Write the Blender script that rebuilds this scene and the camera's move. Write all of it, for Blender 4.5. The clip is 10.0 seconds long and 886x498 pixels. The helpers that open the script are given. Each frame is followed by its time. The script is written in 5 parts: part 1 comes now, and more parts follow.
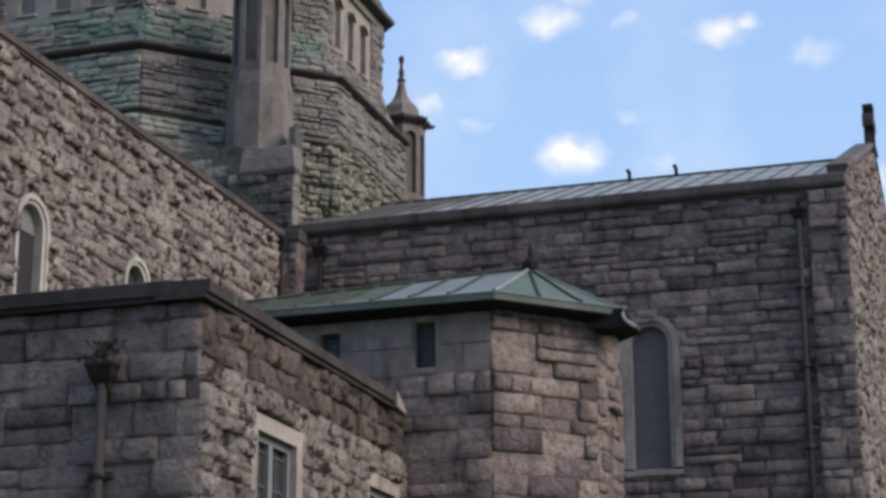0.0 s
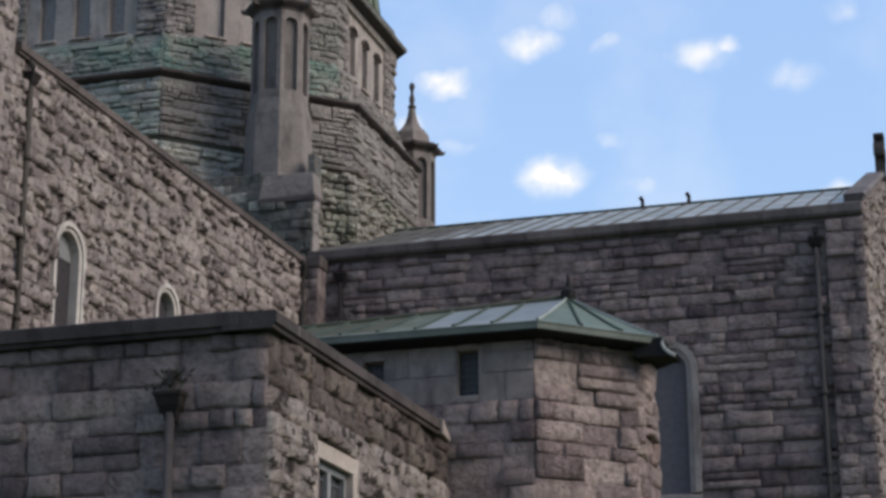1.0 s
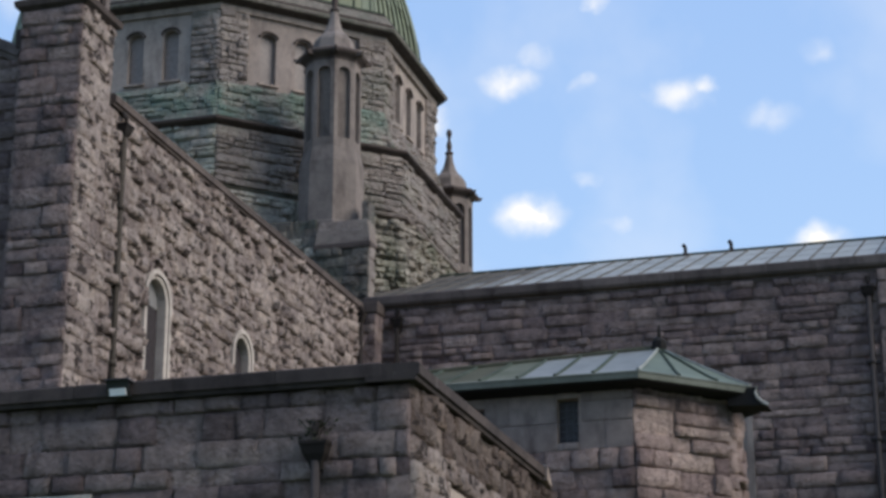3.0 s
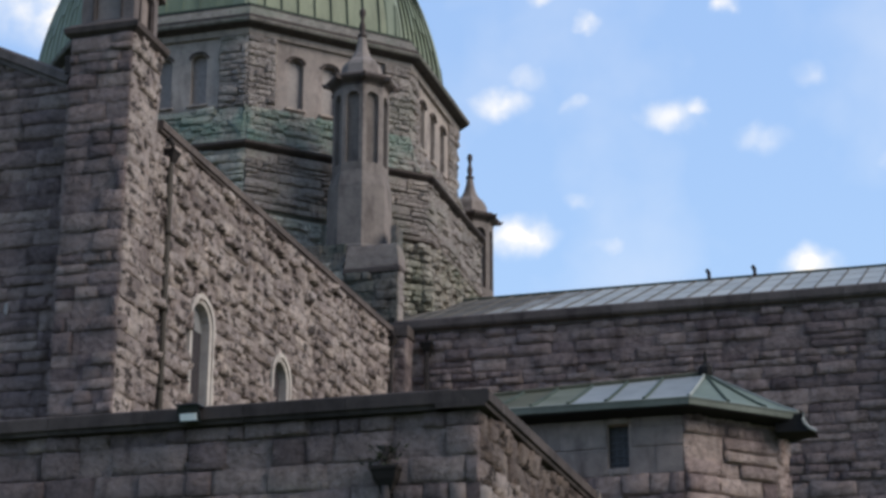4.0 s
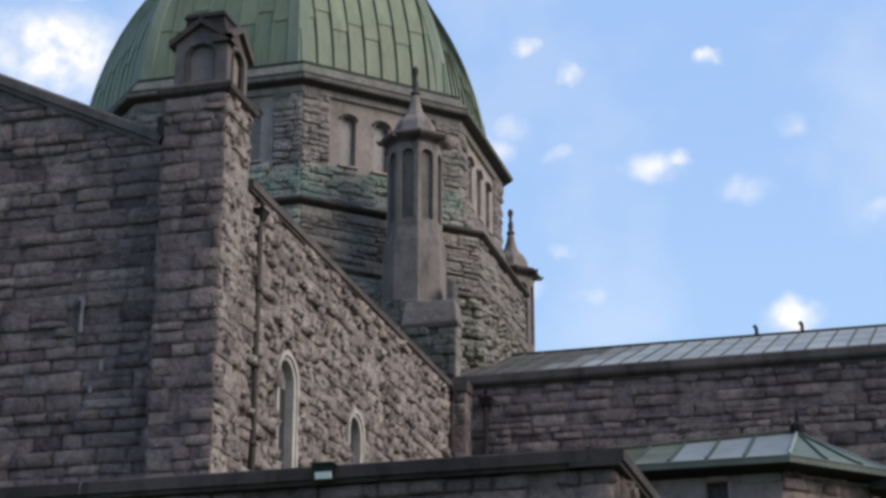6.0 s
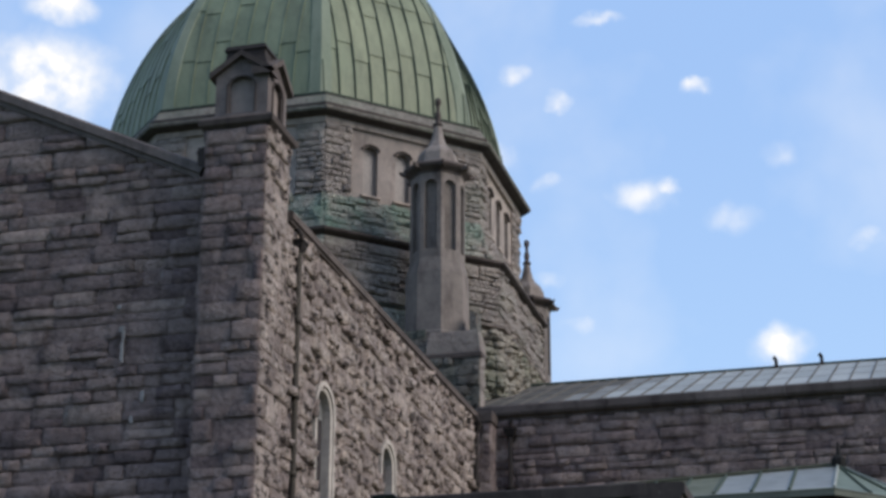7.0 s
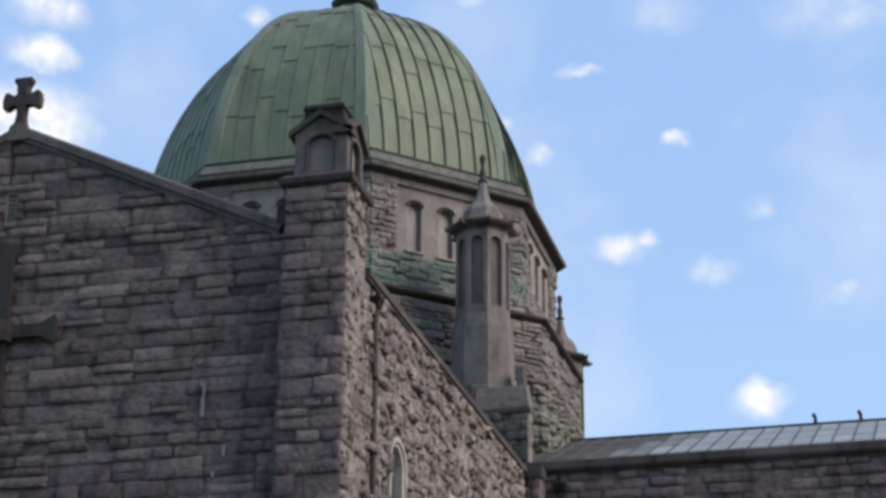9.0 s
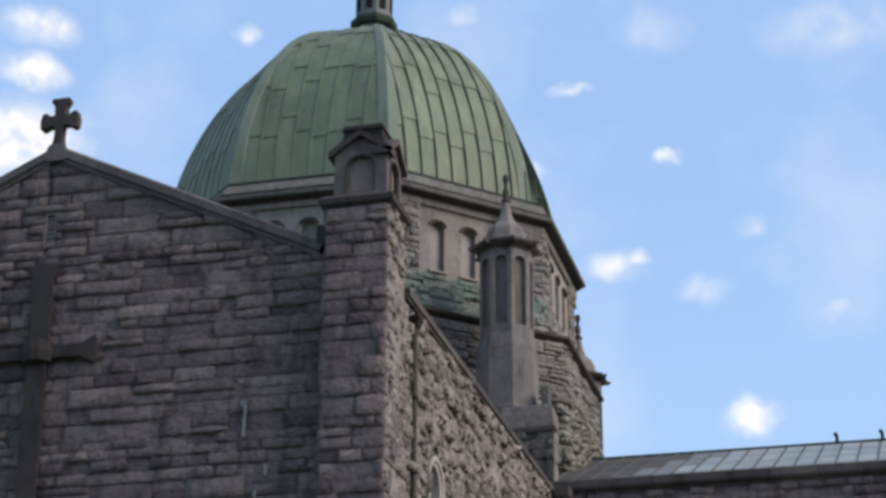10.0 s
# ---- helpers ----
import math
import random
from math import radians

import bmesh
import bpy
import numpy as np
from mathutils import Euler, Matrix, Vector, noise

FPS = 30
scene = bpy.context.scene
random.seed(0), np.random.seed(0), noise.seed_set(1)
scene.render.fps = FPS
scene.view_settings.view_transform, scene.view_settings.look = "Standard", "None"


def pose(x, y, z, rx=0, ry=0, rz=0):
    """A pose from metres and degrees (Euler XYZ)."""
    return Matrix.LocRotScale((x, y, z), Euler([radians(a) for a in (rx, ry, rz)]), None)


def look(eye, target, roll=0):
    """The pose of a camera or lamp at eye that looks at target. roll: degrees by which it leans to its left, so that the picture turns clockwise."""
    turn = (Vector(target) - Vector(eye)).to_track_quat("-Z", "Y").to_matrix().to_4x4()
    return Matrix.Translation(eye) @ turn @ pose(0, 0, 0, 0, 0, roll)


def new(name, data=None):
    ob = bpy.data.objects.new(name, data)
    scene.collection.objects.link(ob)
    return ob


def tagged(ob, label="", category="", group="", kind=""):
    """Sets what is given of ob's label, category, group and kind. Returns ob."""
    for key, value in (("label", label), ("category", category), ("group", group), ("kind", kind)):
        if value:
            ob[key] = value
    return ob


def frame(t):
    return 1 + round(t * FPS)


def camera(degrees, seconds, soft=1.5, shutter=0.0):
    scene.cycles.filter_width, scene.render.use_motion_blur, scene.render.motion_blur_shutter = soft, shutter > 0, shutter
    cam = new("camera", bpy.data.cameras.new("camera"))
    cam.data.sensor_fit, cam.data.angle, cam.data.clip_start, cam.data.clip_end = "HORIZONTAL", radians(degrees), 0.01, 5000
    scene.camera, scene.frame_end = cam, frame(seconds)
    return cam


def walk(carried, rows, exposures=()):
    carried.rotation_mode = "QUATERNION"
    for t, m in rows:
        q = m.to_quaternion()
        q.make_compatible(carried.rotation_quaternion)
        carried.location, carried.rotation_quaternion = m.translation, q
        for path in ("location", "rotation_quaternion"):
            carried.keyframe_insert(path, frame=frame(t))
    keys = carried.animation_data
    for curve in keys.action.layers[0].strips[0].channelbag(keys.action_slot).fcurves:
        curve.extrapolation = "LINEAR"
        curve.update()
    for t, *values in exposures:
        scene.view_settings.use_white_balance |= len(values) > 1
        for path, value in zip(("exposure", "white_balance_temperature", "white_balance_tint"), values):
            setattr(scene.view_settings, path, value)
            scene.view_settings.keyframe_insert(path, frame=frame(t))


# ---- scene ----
cam = camera(25.3, 10.0, soft=3.2)
PATH = [
    (0, (0.0, 0.0, 1.6), (-0.583, 1.829, 2.16), -0.1),
    (0.5, (-0.361, -0.414, 1.585), (-0.932, 1.415, 2.156), -0.1),
    (1, (-0.743, -0.788, 1.573), (-1.305, 1.041, 2.154), -0.1),
    (1.5, (-1.132, -1.165, 1.556), (-1.688, 0.663, 2.147), -0.1),
    (2, (-1.515, -1.528, 1.535), (-2.064, 0.299, 2.135), -0.1),
    (2.5, (-1.919, -1.879, 1.523), (-2.462, -0.053, 2.132), -0.1),
    (4, (-3.138, -2.84, 1.483), (-3.664, -1.019, 2.121), 0.1),
    (4.5, (-3.563, -3.13, 1.475), (-4.087, -1.312, 2.125), 0.1),
    (5, (-3.999, -3.368, 1.479), (-4.517, -1.553, 2.14), 0.2),
    (5.5, (-4.407, -3.645, 1.445), (-4.919, -1.833, 2.118), 0.1),
    (7, (-5.667, -4.345, 1.46), (-6.158, -2.542, 2.172), 0.2),
    (7.5, (-6.097, -4.577, 1.458), (-6.581, -2.778, 2.183), 0.2),
    (8, (-6.462, -4.855, 1.43), (-6.939, -3.059, 2.168), 0.3),
    (8.5, (-6.865, -5.067, 1.424), (-7.337, -3.274, 2.174), 0.3),
    (9, (-7.284, -5.264, 1.406), (-7.751, -3.474, 2.166), 0.4),
    (9.5, (-7.671, -5.505, 1.404), (-8.136, -3.718, 2.171), 0.4),
    (10, (-8.109, -5.666, 1.364), (-8.566, -3.881, 2.141), 0.3),
]
walk(cam, [(t, look(eye, target, roll)) for t, eye, target, roll in PATH])

# ---------------------------------------------------------------- world, sun
CLOUDS = [  # azimuth from +y to the right, height, half width, half height (degrees), weight
    (-17.0, 21.7, 0.62, 0.36, 1.00),
    (-13.7, 19.0, 0.75, 0.43, 0.95),
    (-14.4, 22.8, 0.75, 0.43, 0.75),
    (-9.1, 22.3, 0.74, 0.43, 0.60),
    (-8.3, 22.5, 0.36, 0.23, 0.90),
    (-12.0, 22.7, 0.39, 0.21, 0.40),
    (-11.9, 20.0, 0.33, 0.20, 0.30),
    (-16.8, 19.9, 0.52, 0.18, 0.35),
    (-11.1, 18.7, 0.52, 0.30, 0.30),
    (-18.1, 20.5, 0.30, 0.33, 0.50),
    (-27.6, 27.3, 0.79, 0.46, 1.00),
    (-27.5, 28.6, 0.85, 0.43, 0.90),
    (-27.8, 25.2, 1.72, 1.02, 1.00),
    (-5.0, 17.8, 0.62, 0.43, 1.00),
    (-7.3, 25.4, 0.36, 0.18, 0.90),
    (-7.6, 29.0, 0.82, 0.62, 0.25),
    (-1.8, 28.7, 1.56, 0.74, 0.30),
    (-20.8, 28.9, 0.36, 0.23, 0.60),
    (-10.2, 27.4, 0.59, 0.15, 0.70),
]
FAINT = [
    (-13.0, 25.9, 0.41, 0.25, 0.70),
    (-11.6, 25.1, 0.36, 0.23, 0.70),
    (-13.6, 23.5, 0.49, 0.33, 0.35),
    (-6.2, 21.6, 0.57, 0.30, 0.30),
    (-4.7, 23.3, 0.36, 0.30, 0.25),
    (-2.1, 20.7, 0.66, 0.30, 0.30),
    (-13.8, 29.6, 0.46, 0.26, 0.30),
]
SUN_AZIMUTH, SUN_HEIGHT = 94.0, 34.0  # degrees, azimuth from +y towards +x
SKY_STRENGTH, SUN_STRENGTH = 0.138, 3.3

world = bpy.data.worlds.new("sky")
scene.world = world
world.use_nodes = True
wt = world.node_tree
for n in list(wt.nodes):
    wt.nodes.remove(n)


def wnode(kind, **sets):
    n = wt.nodes.new(kind)
    for key, value in sets.items():
        if key == "operation":
            n.operation = value
        elif key == "blend_type":
            n.blend_type = value
        elif key == "data_type":
            n.data_type = value
    return n


sky = wt.nodes.new("ShaderNodeTexSky")
sky.sky_type = "NISHITA"
sky.sun_disc = False
sky.sun_elevation = radians(SUN_HEIGHT)
sky.sun_rotation = radians(SUN_AZIMUTH)
sky.air_density, sky.dust_density, sky.ozone_density = 1.0, 1.2, 1.0
coord = wt.nodes.new("ShaderNodeTexCoord")
wnoise = wt.nodes.new("ShaderNodeTexNoise")
wnoise.inputs["Scale"].default_value = 60.0
wnoise.inputs["Detail"].default_value = 5.0
wt.links.new(coord.outputs["Generated"], wnoise.inputs["Vector"])
shift = wnode("ShaderNodeVectorMath", operation="SUBTRACT")
wt.links.new(wnoise.outputs["Color"], shift.inputs[0])
shift.inputs[1].default_value = (0.5, 0.5, 0.5)
scaled = wnode("ShaderNodeVectorMath", operation="SCALE")
scaled.inputs["Scale"].default_value = 0.016
wt.links.new(shift.outputs[0], scaled.inputs[0])
bent = wnode("ShaderNodeVectorMath", operation="ADD")
wt.links.new(coord.outputs["Generated"], bent.inputs[0])
wt.links.new(scaled.outputs[0], bent.inputs[1])
total = None
for az, el, w, h, weight in CLOUDS + FAINT:
    a, e = radians(az), radians(el)
    side = Vector((math.cos(a), -math.sin(a), 0)) / radians(w)
    top = Vector((-math.sin(a) * math.sin(e), -math.cos(a) * math.sin(e), math.cos(e))) / radians(h)
    du, dv = wnode("ShaderNodeVectorMath", operation="DOT_PRODUCT"), wnode("ShaderNodeVectorMath", operation="DOT_PRODUCT")
    du.inputs[1].default_value, dv.inputs[1].default_value = side, top
    wt.links.new(bent.outputs[0], du.inputs[0])
    wt.links.new(bent.outputs[0], dv.inputs[0])
    both = wt.nodes.new("ShaderNodeCombineXYZ")
    wt.links.new(du.outputs["Value"], both.inputs[0])
    wt.links.new(dv.outputs["Value"], both.inputs[1])
    far = wnode("ShaderNodeVectorMath", operation="LENGTH")
    wt.links.new(both.outputs[0], far.inputs[0])
    fall = wt.nodes.new("ShaderNodeMapRange")
    fall.interpolation_type = "SMOOTHSTEP"
    fall.inputs["From Min"].default_value, fall.inputs["From Max"].default_value = 1.75, 0.0
    fall.inputs["To Min"].default_value, fall.inputs["To Max"].default_value = 0.0, weight
    wt.links.new(far.outputs["Value"], fall.inputs["Value"])
    if total is None:
        total = fall.outputs["Result"]
    else:
        most = wnode("ShaderNodeMath", operation="MAXIMUM")
        wt.links.new(total, most.inputs[0])
        wt.links.new(fall.outputs["Result"], most.inputs[1])
        total = most.outputs[0]
# ragged edges
fray = wt.nodes.new("ShaderNodeTexNoise")
fray.inputs["Scale"].default_value, fray.inputs["Detail"].default_value = 75.0, 6.0
wt.links.new(coord.outputs["Generated"], fray.inputs["Vector"])
torn = wt.nodes.new("ShaderNodeMapRange")
torn.inputs["From Min"].default_value, torn.inputs["From Max"].default_value = 0.35, 0.62
torn.inputs["To Min"].default_value, torn.inputs["To Max"].default_value = 0.45, 1.15
wt.links.new(fray.outputs["Fac"], torn.inputs["Value"])
rough = wnode("ShaderNodeMath", operation="MULTIPLY")
wt.links.new(total, rough.inputs[0])
wt.links.new(torn.outputs["Result"], rough.inputs[1])
rough.use_clamp = True
total = rough.outputs[0]
# faint wisps over all the sky
wisp = wt.nodes.new("ShaderNodeTexNoise")
wisp.inputs["Scale"].default_value = 14.0
wisp.inputs["Detail"].default_value = 4.0
wt.links.new(coord.outputs["Generated"], wisp.inputs["Vector"])
thin = wt.nodes.new("ShaderNodeMapRange")
thin.inputs["From Min"].default_value, thin.inputs["From Max"].default_value = 0.48, 0.75
thin.inputs["To Min"].default_value, thin.inputs["To Max"].default_value = 0.0, 0.16
wt.links.new(wisp.outputs["Fac"], thin.inputs["Value"])
most = wnode("ShaderNodeMath", operation="MAXIMUM")
wt.links.new(total, most.inputs[0])
wt.links.new(thin.outputs["Result"], most.inputs[1])
total = most.outputs[0]
mixed = wnode("ShaderNodeMix", data_type="RGBA", blend_type="MIX")
wt.links.new(total, mixed.inputs["Factor"])
veil = wnode("ShaderNodeMix", data_type="RGBA", blend_type="MIX")
veil.inputs["Factor"].default_value = 0.75
wt.links.new(sky.outputs["Color"], veil.inputs["A"])
height = wt.nodes.new("ShaderNodeSeparateXYZ")
wt.links.new(coord.outputs["Generated"], height.inputs[0])
low = wt.nodes.new("ShaderNodeMapRange")
low.interpolation_type = "SMOOTHSTEP"
low.inputs["From Min"].default_value, low.inputs["From Max"].default_value = 0.46, 0.22
wt.links.new(height.outputs["Z"], low.inputs["Value"])
pale = wnode("ShaderNodeMix", data_type="RGBA", blend_type="MIX")
wt.links.new(low.outputs["Result"], pale.inputs["Factor"])
pale.inputs["A"].default_value = (3.1, 4.8, 7.95, 1)
pale.inputs["B"].default_value = (3.7, 5.5, 8.3, 1)
wt.links.new(pale.outputs["Result"], veil.inputs["B"])
wt.links.new(veil.outputs["Result"], mixed.inputs["A"])
mixed.inputs["B"].default_value = (8.75, 8.3, 7.6, 1)
back = wt.nodes.new("ShaderNodeBackground")
back.inputs["Strength"].default_value = SKY_STRENGTH
wt.links.new(mixed.outputs["Result"], back.inputs["Color"])
wout = wt.nodes.new("ShaderNodeOutputWorld")
wt.links.new(back.outputs[0], wout.inputs["Surface"])

sun = new("sun", bpy.data.lights.new("sun", "SUN"))
sun.data.energy = SUN_STRENGTH
sun.data.angle = radians(40)
sun.data.color = (1.0, 0.94, 0.87)
sa, se = radians(SUN_AZIMUTH), radians(SUN_HEIGHT)
sun.matrix_world = look(Vector((math.sin(sa) * math.cos(se), math.cos(sa) * math.cos(se), math.sin(se))) * 150, (0, 0, 0))


# ---------------------------------------------------------------- materials
def material(name):
    m = bpy.data.materials.new(name)
    m.use_nodes = True
    t = m.node_tree
    return m, t, t.nodes["Principled BSDF"]


def ramp(t, source, stops):
    r = t.nodes.new("ShaderNodeValToRGB")
    while len(r.color_ramp.elements) < len(stops):
        r.color_ramp.elements.new(0.5)
    for el, (p, c) in zip(r.color_ramp.elements, stops):
        el.position, el.color = p, (*c, 1)
    t.links.new(source, r.inputs["Fac"])
    return r.outputs["Color"]


def noise_of(t, scale, detail=4.0, rough=0.55, vector=None):
    n = t.nodes.new("ShaderNodeTexNoise")
    n.inputs["Scale"].default_value, n.inputs["Detail"].default_value = scale, detail
    n.inputs["Roughness"].default_value = rough
    if vector is None:
        vector = t.nodes.new("ShaderNodeNewGeometry").outputs["Position"]
    t.links.new(vector, n.inputs["Vector"])
    return n.outputs["Fac"]


def stretched(t, sx, sy, sz):
    m = t.nodes.new("ShaderNodeMapping")
    m.inputs["Scale"].default_value = (sx, sy, sz)
    t.links.new(t.nodes.new("ShaderNodeNewGeometry").outputs["Position"], m.inputs["Vector"])
    return m.outputs["Vector"]


def blend(t, how, fac, a, b):
    m = t.nodes.new("ShaderNodeMix")
    m.data_type, m.blend_type = "RGBA", how
    if isinstance(fac, float):
        m.inputs["Factor"].default_value = fac
    else:
        t.links.new(fac, m.inputs["Factor"])
    for side, key in ((a, "A"), (b, "B")):
        if isinstance(side, tuple):
            m.inputs[key].default_value = (*side, 1)
        else:
            t.links.new(side, m.inputs[key])
    return m.outputs["Result"]


def span(t, source, a, b, low=0.0, high=1.0):
    m = t.nodes.new("ShaderNodeMapRange")
    for key, v in (("From Min", a), ("From Max", b), ("To Min", low), ("To Max", high)):
        m.inputs[key].default_value = v
    t.links.new(source, m.inputs["Value"])
    return m.outputs["Result"]


def bump(t, p, height, strength, distance):
    b = t.nodes.new("ShaderNodeBump")
    b.inputs["Strength"].default_value, b.inputs["Distance"].default_value = strength, distance
    t.links.new(height, b.inputs["Height"])
    t.links.new(b.outputs["Normal"], p.inputs["Normal"])


def each_stone(t):
    """One random number for every stone, whether an object of its own or an island of a joined mesh."""
    a = t.nodes.new("ShaderNodeObjectInfo").outputs["Random"]
    b = t.nodes.new("ShaderNodeNewGeometry").outputs["Random Per Island"]
    s = t.nodes.new("ShaderNodeMath")
    s.operation = "ADD"
    t.links.new(a, s.inputs[0])
    t.links.new(b, s.inputs[1])
    f = t.nodes.new("ShaderNodeMath")
    f.operation = "FRACT"
    t.links.new(s.outputs[0], f.inputs[0])
    return f.outputs[0]


def stone_material(name, tones, moss=0.0, green=(0.15, 0.2, 0.155), grain=1.0, soot_tone=0.55, pits=0.0):
    m, t, p = material(name)
    base = ramp(t, each_stone(t), tones)
    blot = noise_of(t, 1.3, 5.0, 0.6)
    base = blend(t, "MULTIPLY", 0.55, base, ramp(t, blot, [(0.3, (0.55, 0.53, 0.53)), (0.62, (1.12, 1.08, 1.04))]))
    fine = noise_of(t, 7.5, 7.0, 0.68)
    base = blend(t, "MULTIPLY", 0.65 if grain > 0.6 else 0.3, base, ramp(t, fine, [(0.34, (0.5, 0.49, 0.49)), (0.47, (0.95, 0.94, 0.93)), (0.66, (1.25, 1.24, 1.2))]))
    soot = noise_of(t, 3.0, 4.0, 0.6, stretched(t, 1.0, 1.0, 0.35))
    base = blend(t, "MULTIPLY", span(t, soot, 0.5, 0.72), base, (soot_tone, soot_tone * 0.97, soot_tone * 0.98))
    lime = noise_of(t, 2.6, 5.0, 0.7, stretched(t, 1.6, 1.6, 0.3))
    base = blend(t, "MIX", span(t, lime, 0.69, 0.76, 0.0, 0.7), base, (0.5, 0.47, 0.43))
    if pits:
        # pits are not cut: their shade is dark spots in the colour
        pit_shade = noise_of(t, 4.0, 4.0, 0.6, stretched(t, 1.0, 1.0, 1.3))
        base = blend(t, "MIX", span(t, pit_shade, 0.545, 0.595, 0.0, pits), base, (0.05, 0.036, 0.031))
    if moss:
        wash = noise_of(t, 0.9, 4.0, 0.6, stretched(t, 1.0, 1.0, 0.8))
        base = blend(t, "MIX", span(t, wash, 0.6 - 0.25 * moss, 0.72, 0.0, min(1.0, moss)), base, green)
    t.links.new(base, p.inputs["Base Color"])
    p.inputs["Roughness"].default_value = 0.92
    p.inputs["Specular IOR Level"].default_value = 0.25
    bump(t, p, noise_of(t, 8.0, 9.0, 0.7), min(1.0, grain), 0.3 * grain)
    return m


# PITTED is for the east faces: sunlight is put into its paler tones
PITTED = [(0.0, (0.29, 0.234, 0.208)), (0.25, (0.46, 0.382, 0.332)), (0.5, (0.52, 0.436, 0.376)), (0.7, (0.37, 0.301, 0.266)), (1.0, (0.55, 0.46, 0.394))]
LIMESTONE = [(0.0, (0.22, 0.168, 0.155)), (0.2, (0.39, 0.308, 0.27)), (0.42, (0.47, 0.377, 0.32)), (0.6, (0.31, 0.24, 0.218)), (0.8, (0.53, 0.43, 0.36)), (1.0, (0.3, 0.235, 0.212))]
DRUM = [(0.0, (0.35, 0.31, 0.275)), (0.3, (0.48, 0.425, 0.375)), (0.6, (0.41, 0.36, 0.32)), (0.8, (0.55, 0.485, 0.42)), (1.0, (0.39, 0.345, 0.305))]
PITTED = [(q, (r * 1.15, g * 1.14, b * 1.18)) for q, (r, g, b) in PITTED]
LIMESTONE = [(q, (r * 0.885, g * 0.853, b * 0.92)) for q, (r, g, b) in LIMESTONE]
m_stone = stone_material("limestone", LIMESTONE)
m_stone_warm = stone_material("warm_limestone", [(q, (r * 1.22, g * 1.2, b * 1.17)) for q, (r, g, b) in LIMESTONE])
m_pitted_lit = stone_material("sunlit_pitted_limestone", PITTED, 0.0, grain=1.0, soot_tone=0.62, pits=0.9)
m_pitted_dark = stone_material("dark_brown_pitted_limestone", [(q, (r * 0.5, g * 0.47, b * 0.45)) for q, (r, g, b) in PITTED], 0.0, grain=1.0, soot_tone=0.5, pits=0.9)
m_stone_moss = stone_material("limestone_weathered", [(q, (r * 0.92, g * 0.9, b * 0.93)) for q, (r, g, b) in DRUM], 0.35, (0.25, 0.28, 0.2), 1.0, 0.78)
m_stone_green = stone_material("limestone_copper_stained", DRUM, 1.0, (0.19, 0.31, 0.24), 1.0, 0.78)
m_sooty = stone_material("sooty_dressed_limestone", [(0.0, (0.14, 0.117, 0.104)), (1.0, (0.21, 0.176, 0.156))], 0.0, grain=0.3)
m_damp = stone_material("damp_green_limestone", [(0.0, (0.12, 0.107, 0.095)), (0.5, (0.27, 0.238, 0.208)), (1.0, (0.18, 0.158, 0.138))], 0.7, (0.09, 0.12, 0.095))
m_slab = stone_material("mossy_stone_slab", [(0.0, (0.2, 0.165, 0.145)), (1.0, (0.24, 0.2, 0.175))], 0.4, (0.15, 0.17, 0.12), 0.6)
m_dressed = stone_material("dressed_limestone", [(0.0, (0.32, 0.26, 0.225)), (1.0, (0.4, 0.335, 0.285))], 0.0, grain=0.25)
m_pale = stone_material("pale_dressed_limestone", [(0.0, (0.38, 0.33, 0.285)), (1.0, (0.44, 0.385, 0.335))], 0.0, grain=0.15)
m_surround = stone_material("pale_moulded_limestone", [(0.0, (0.4, 0.355, 0.315)), (1.0, (0.46, 0.41, 0.365))], 0.0, grain=0.15, soot_tone=0.75)
m_cornice = stone_material("mossy_cornice_stone", [(0.0, (0.19, 0.17, 0.147)), (1.0, (0.27, 0.245, 0.21))], 0.55, (0.15, 0.18, 0.125), 0.8, 0.6)
m_coping = stone_material("coping_stone", [(0.0, (0.06, 0.046, 0.041)), (1.0, (0.11, 0.086, 0.075))], 0.0, grain=0.3)
m_coping_dark = stone_material("blackened_coping_and_shadow_stone", [(0.0, (0.046, 0.036, 0.033)), (1.0, (0.078, 0.061, 0.055))], 0.0, grain=0.3)
m_cap = stone_material("lichen_blackened_stone", [(0.0, (0.024, 0.019, 0.018)), (1.0, (0.042, 0.034, 0.031))], 0.0, grain=0.4)
m_eaves = stone_material("weathered_eaves_stone", [(0.0, (0.085, 0.068, 0.062)), (1.0, (0.13, 0.106, 0.097))], 0.0, grain=0.3)
m_grimy = stone_material("grimy_dressed_limestone", [(0.0, (0.115, 0.094, 0.088)), (1.0, (0.165, 0.136, 0.126))], 0.0, grain=0.3)
m_niche = stone_material("grey_niche_stone", [(0.0, (0.2, 0.163, 0.147)), (1.0, (0.25, 0.204, 0.183))], 0.0, grain=0.3)
m_panel = stone_material("grey_dressed_limestone", [(0.0, (0.245, 0.203, 0.18)), (1.0, (0.31, 0.262, 0.23))], 0.0, grain=0.25)
m_streaked = stone_material("streaked_limestone", [(q, (r * 1.3, g * 1.34, b * 1.3)) for q, (r, g, b) in DRUM], 0.7, (0.4, 0.52, 0.44), 1.0, 0.8)
m_rubble = stone_material("mossy_rubble_limestone", [(q, (r * 1.25, g * 1.27, b * 1.22)) for q, (r, g, b) in DRUM], 0.55, (0.22, 0.26, 0.17), 1.0, 0.55, pits=0.5)
m_joint = stone_material("dark_open_joint", [(0.0, (0.05, 0.05, 0.04)), (1.0, (0.08, 0.078, 0.06))], 0.0, grain=0.6)
m_mortar = stone_material("mortar", [(0.0, (0.31, 0.245, 0.215)), (1.0, (0.35, 0.28, 0.245))], 0.0, grain=0.4)


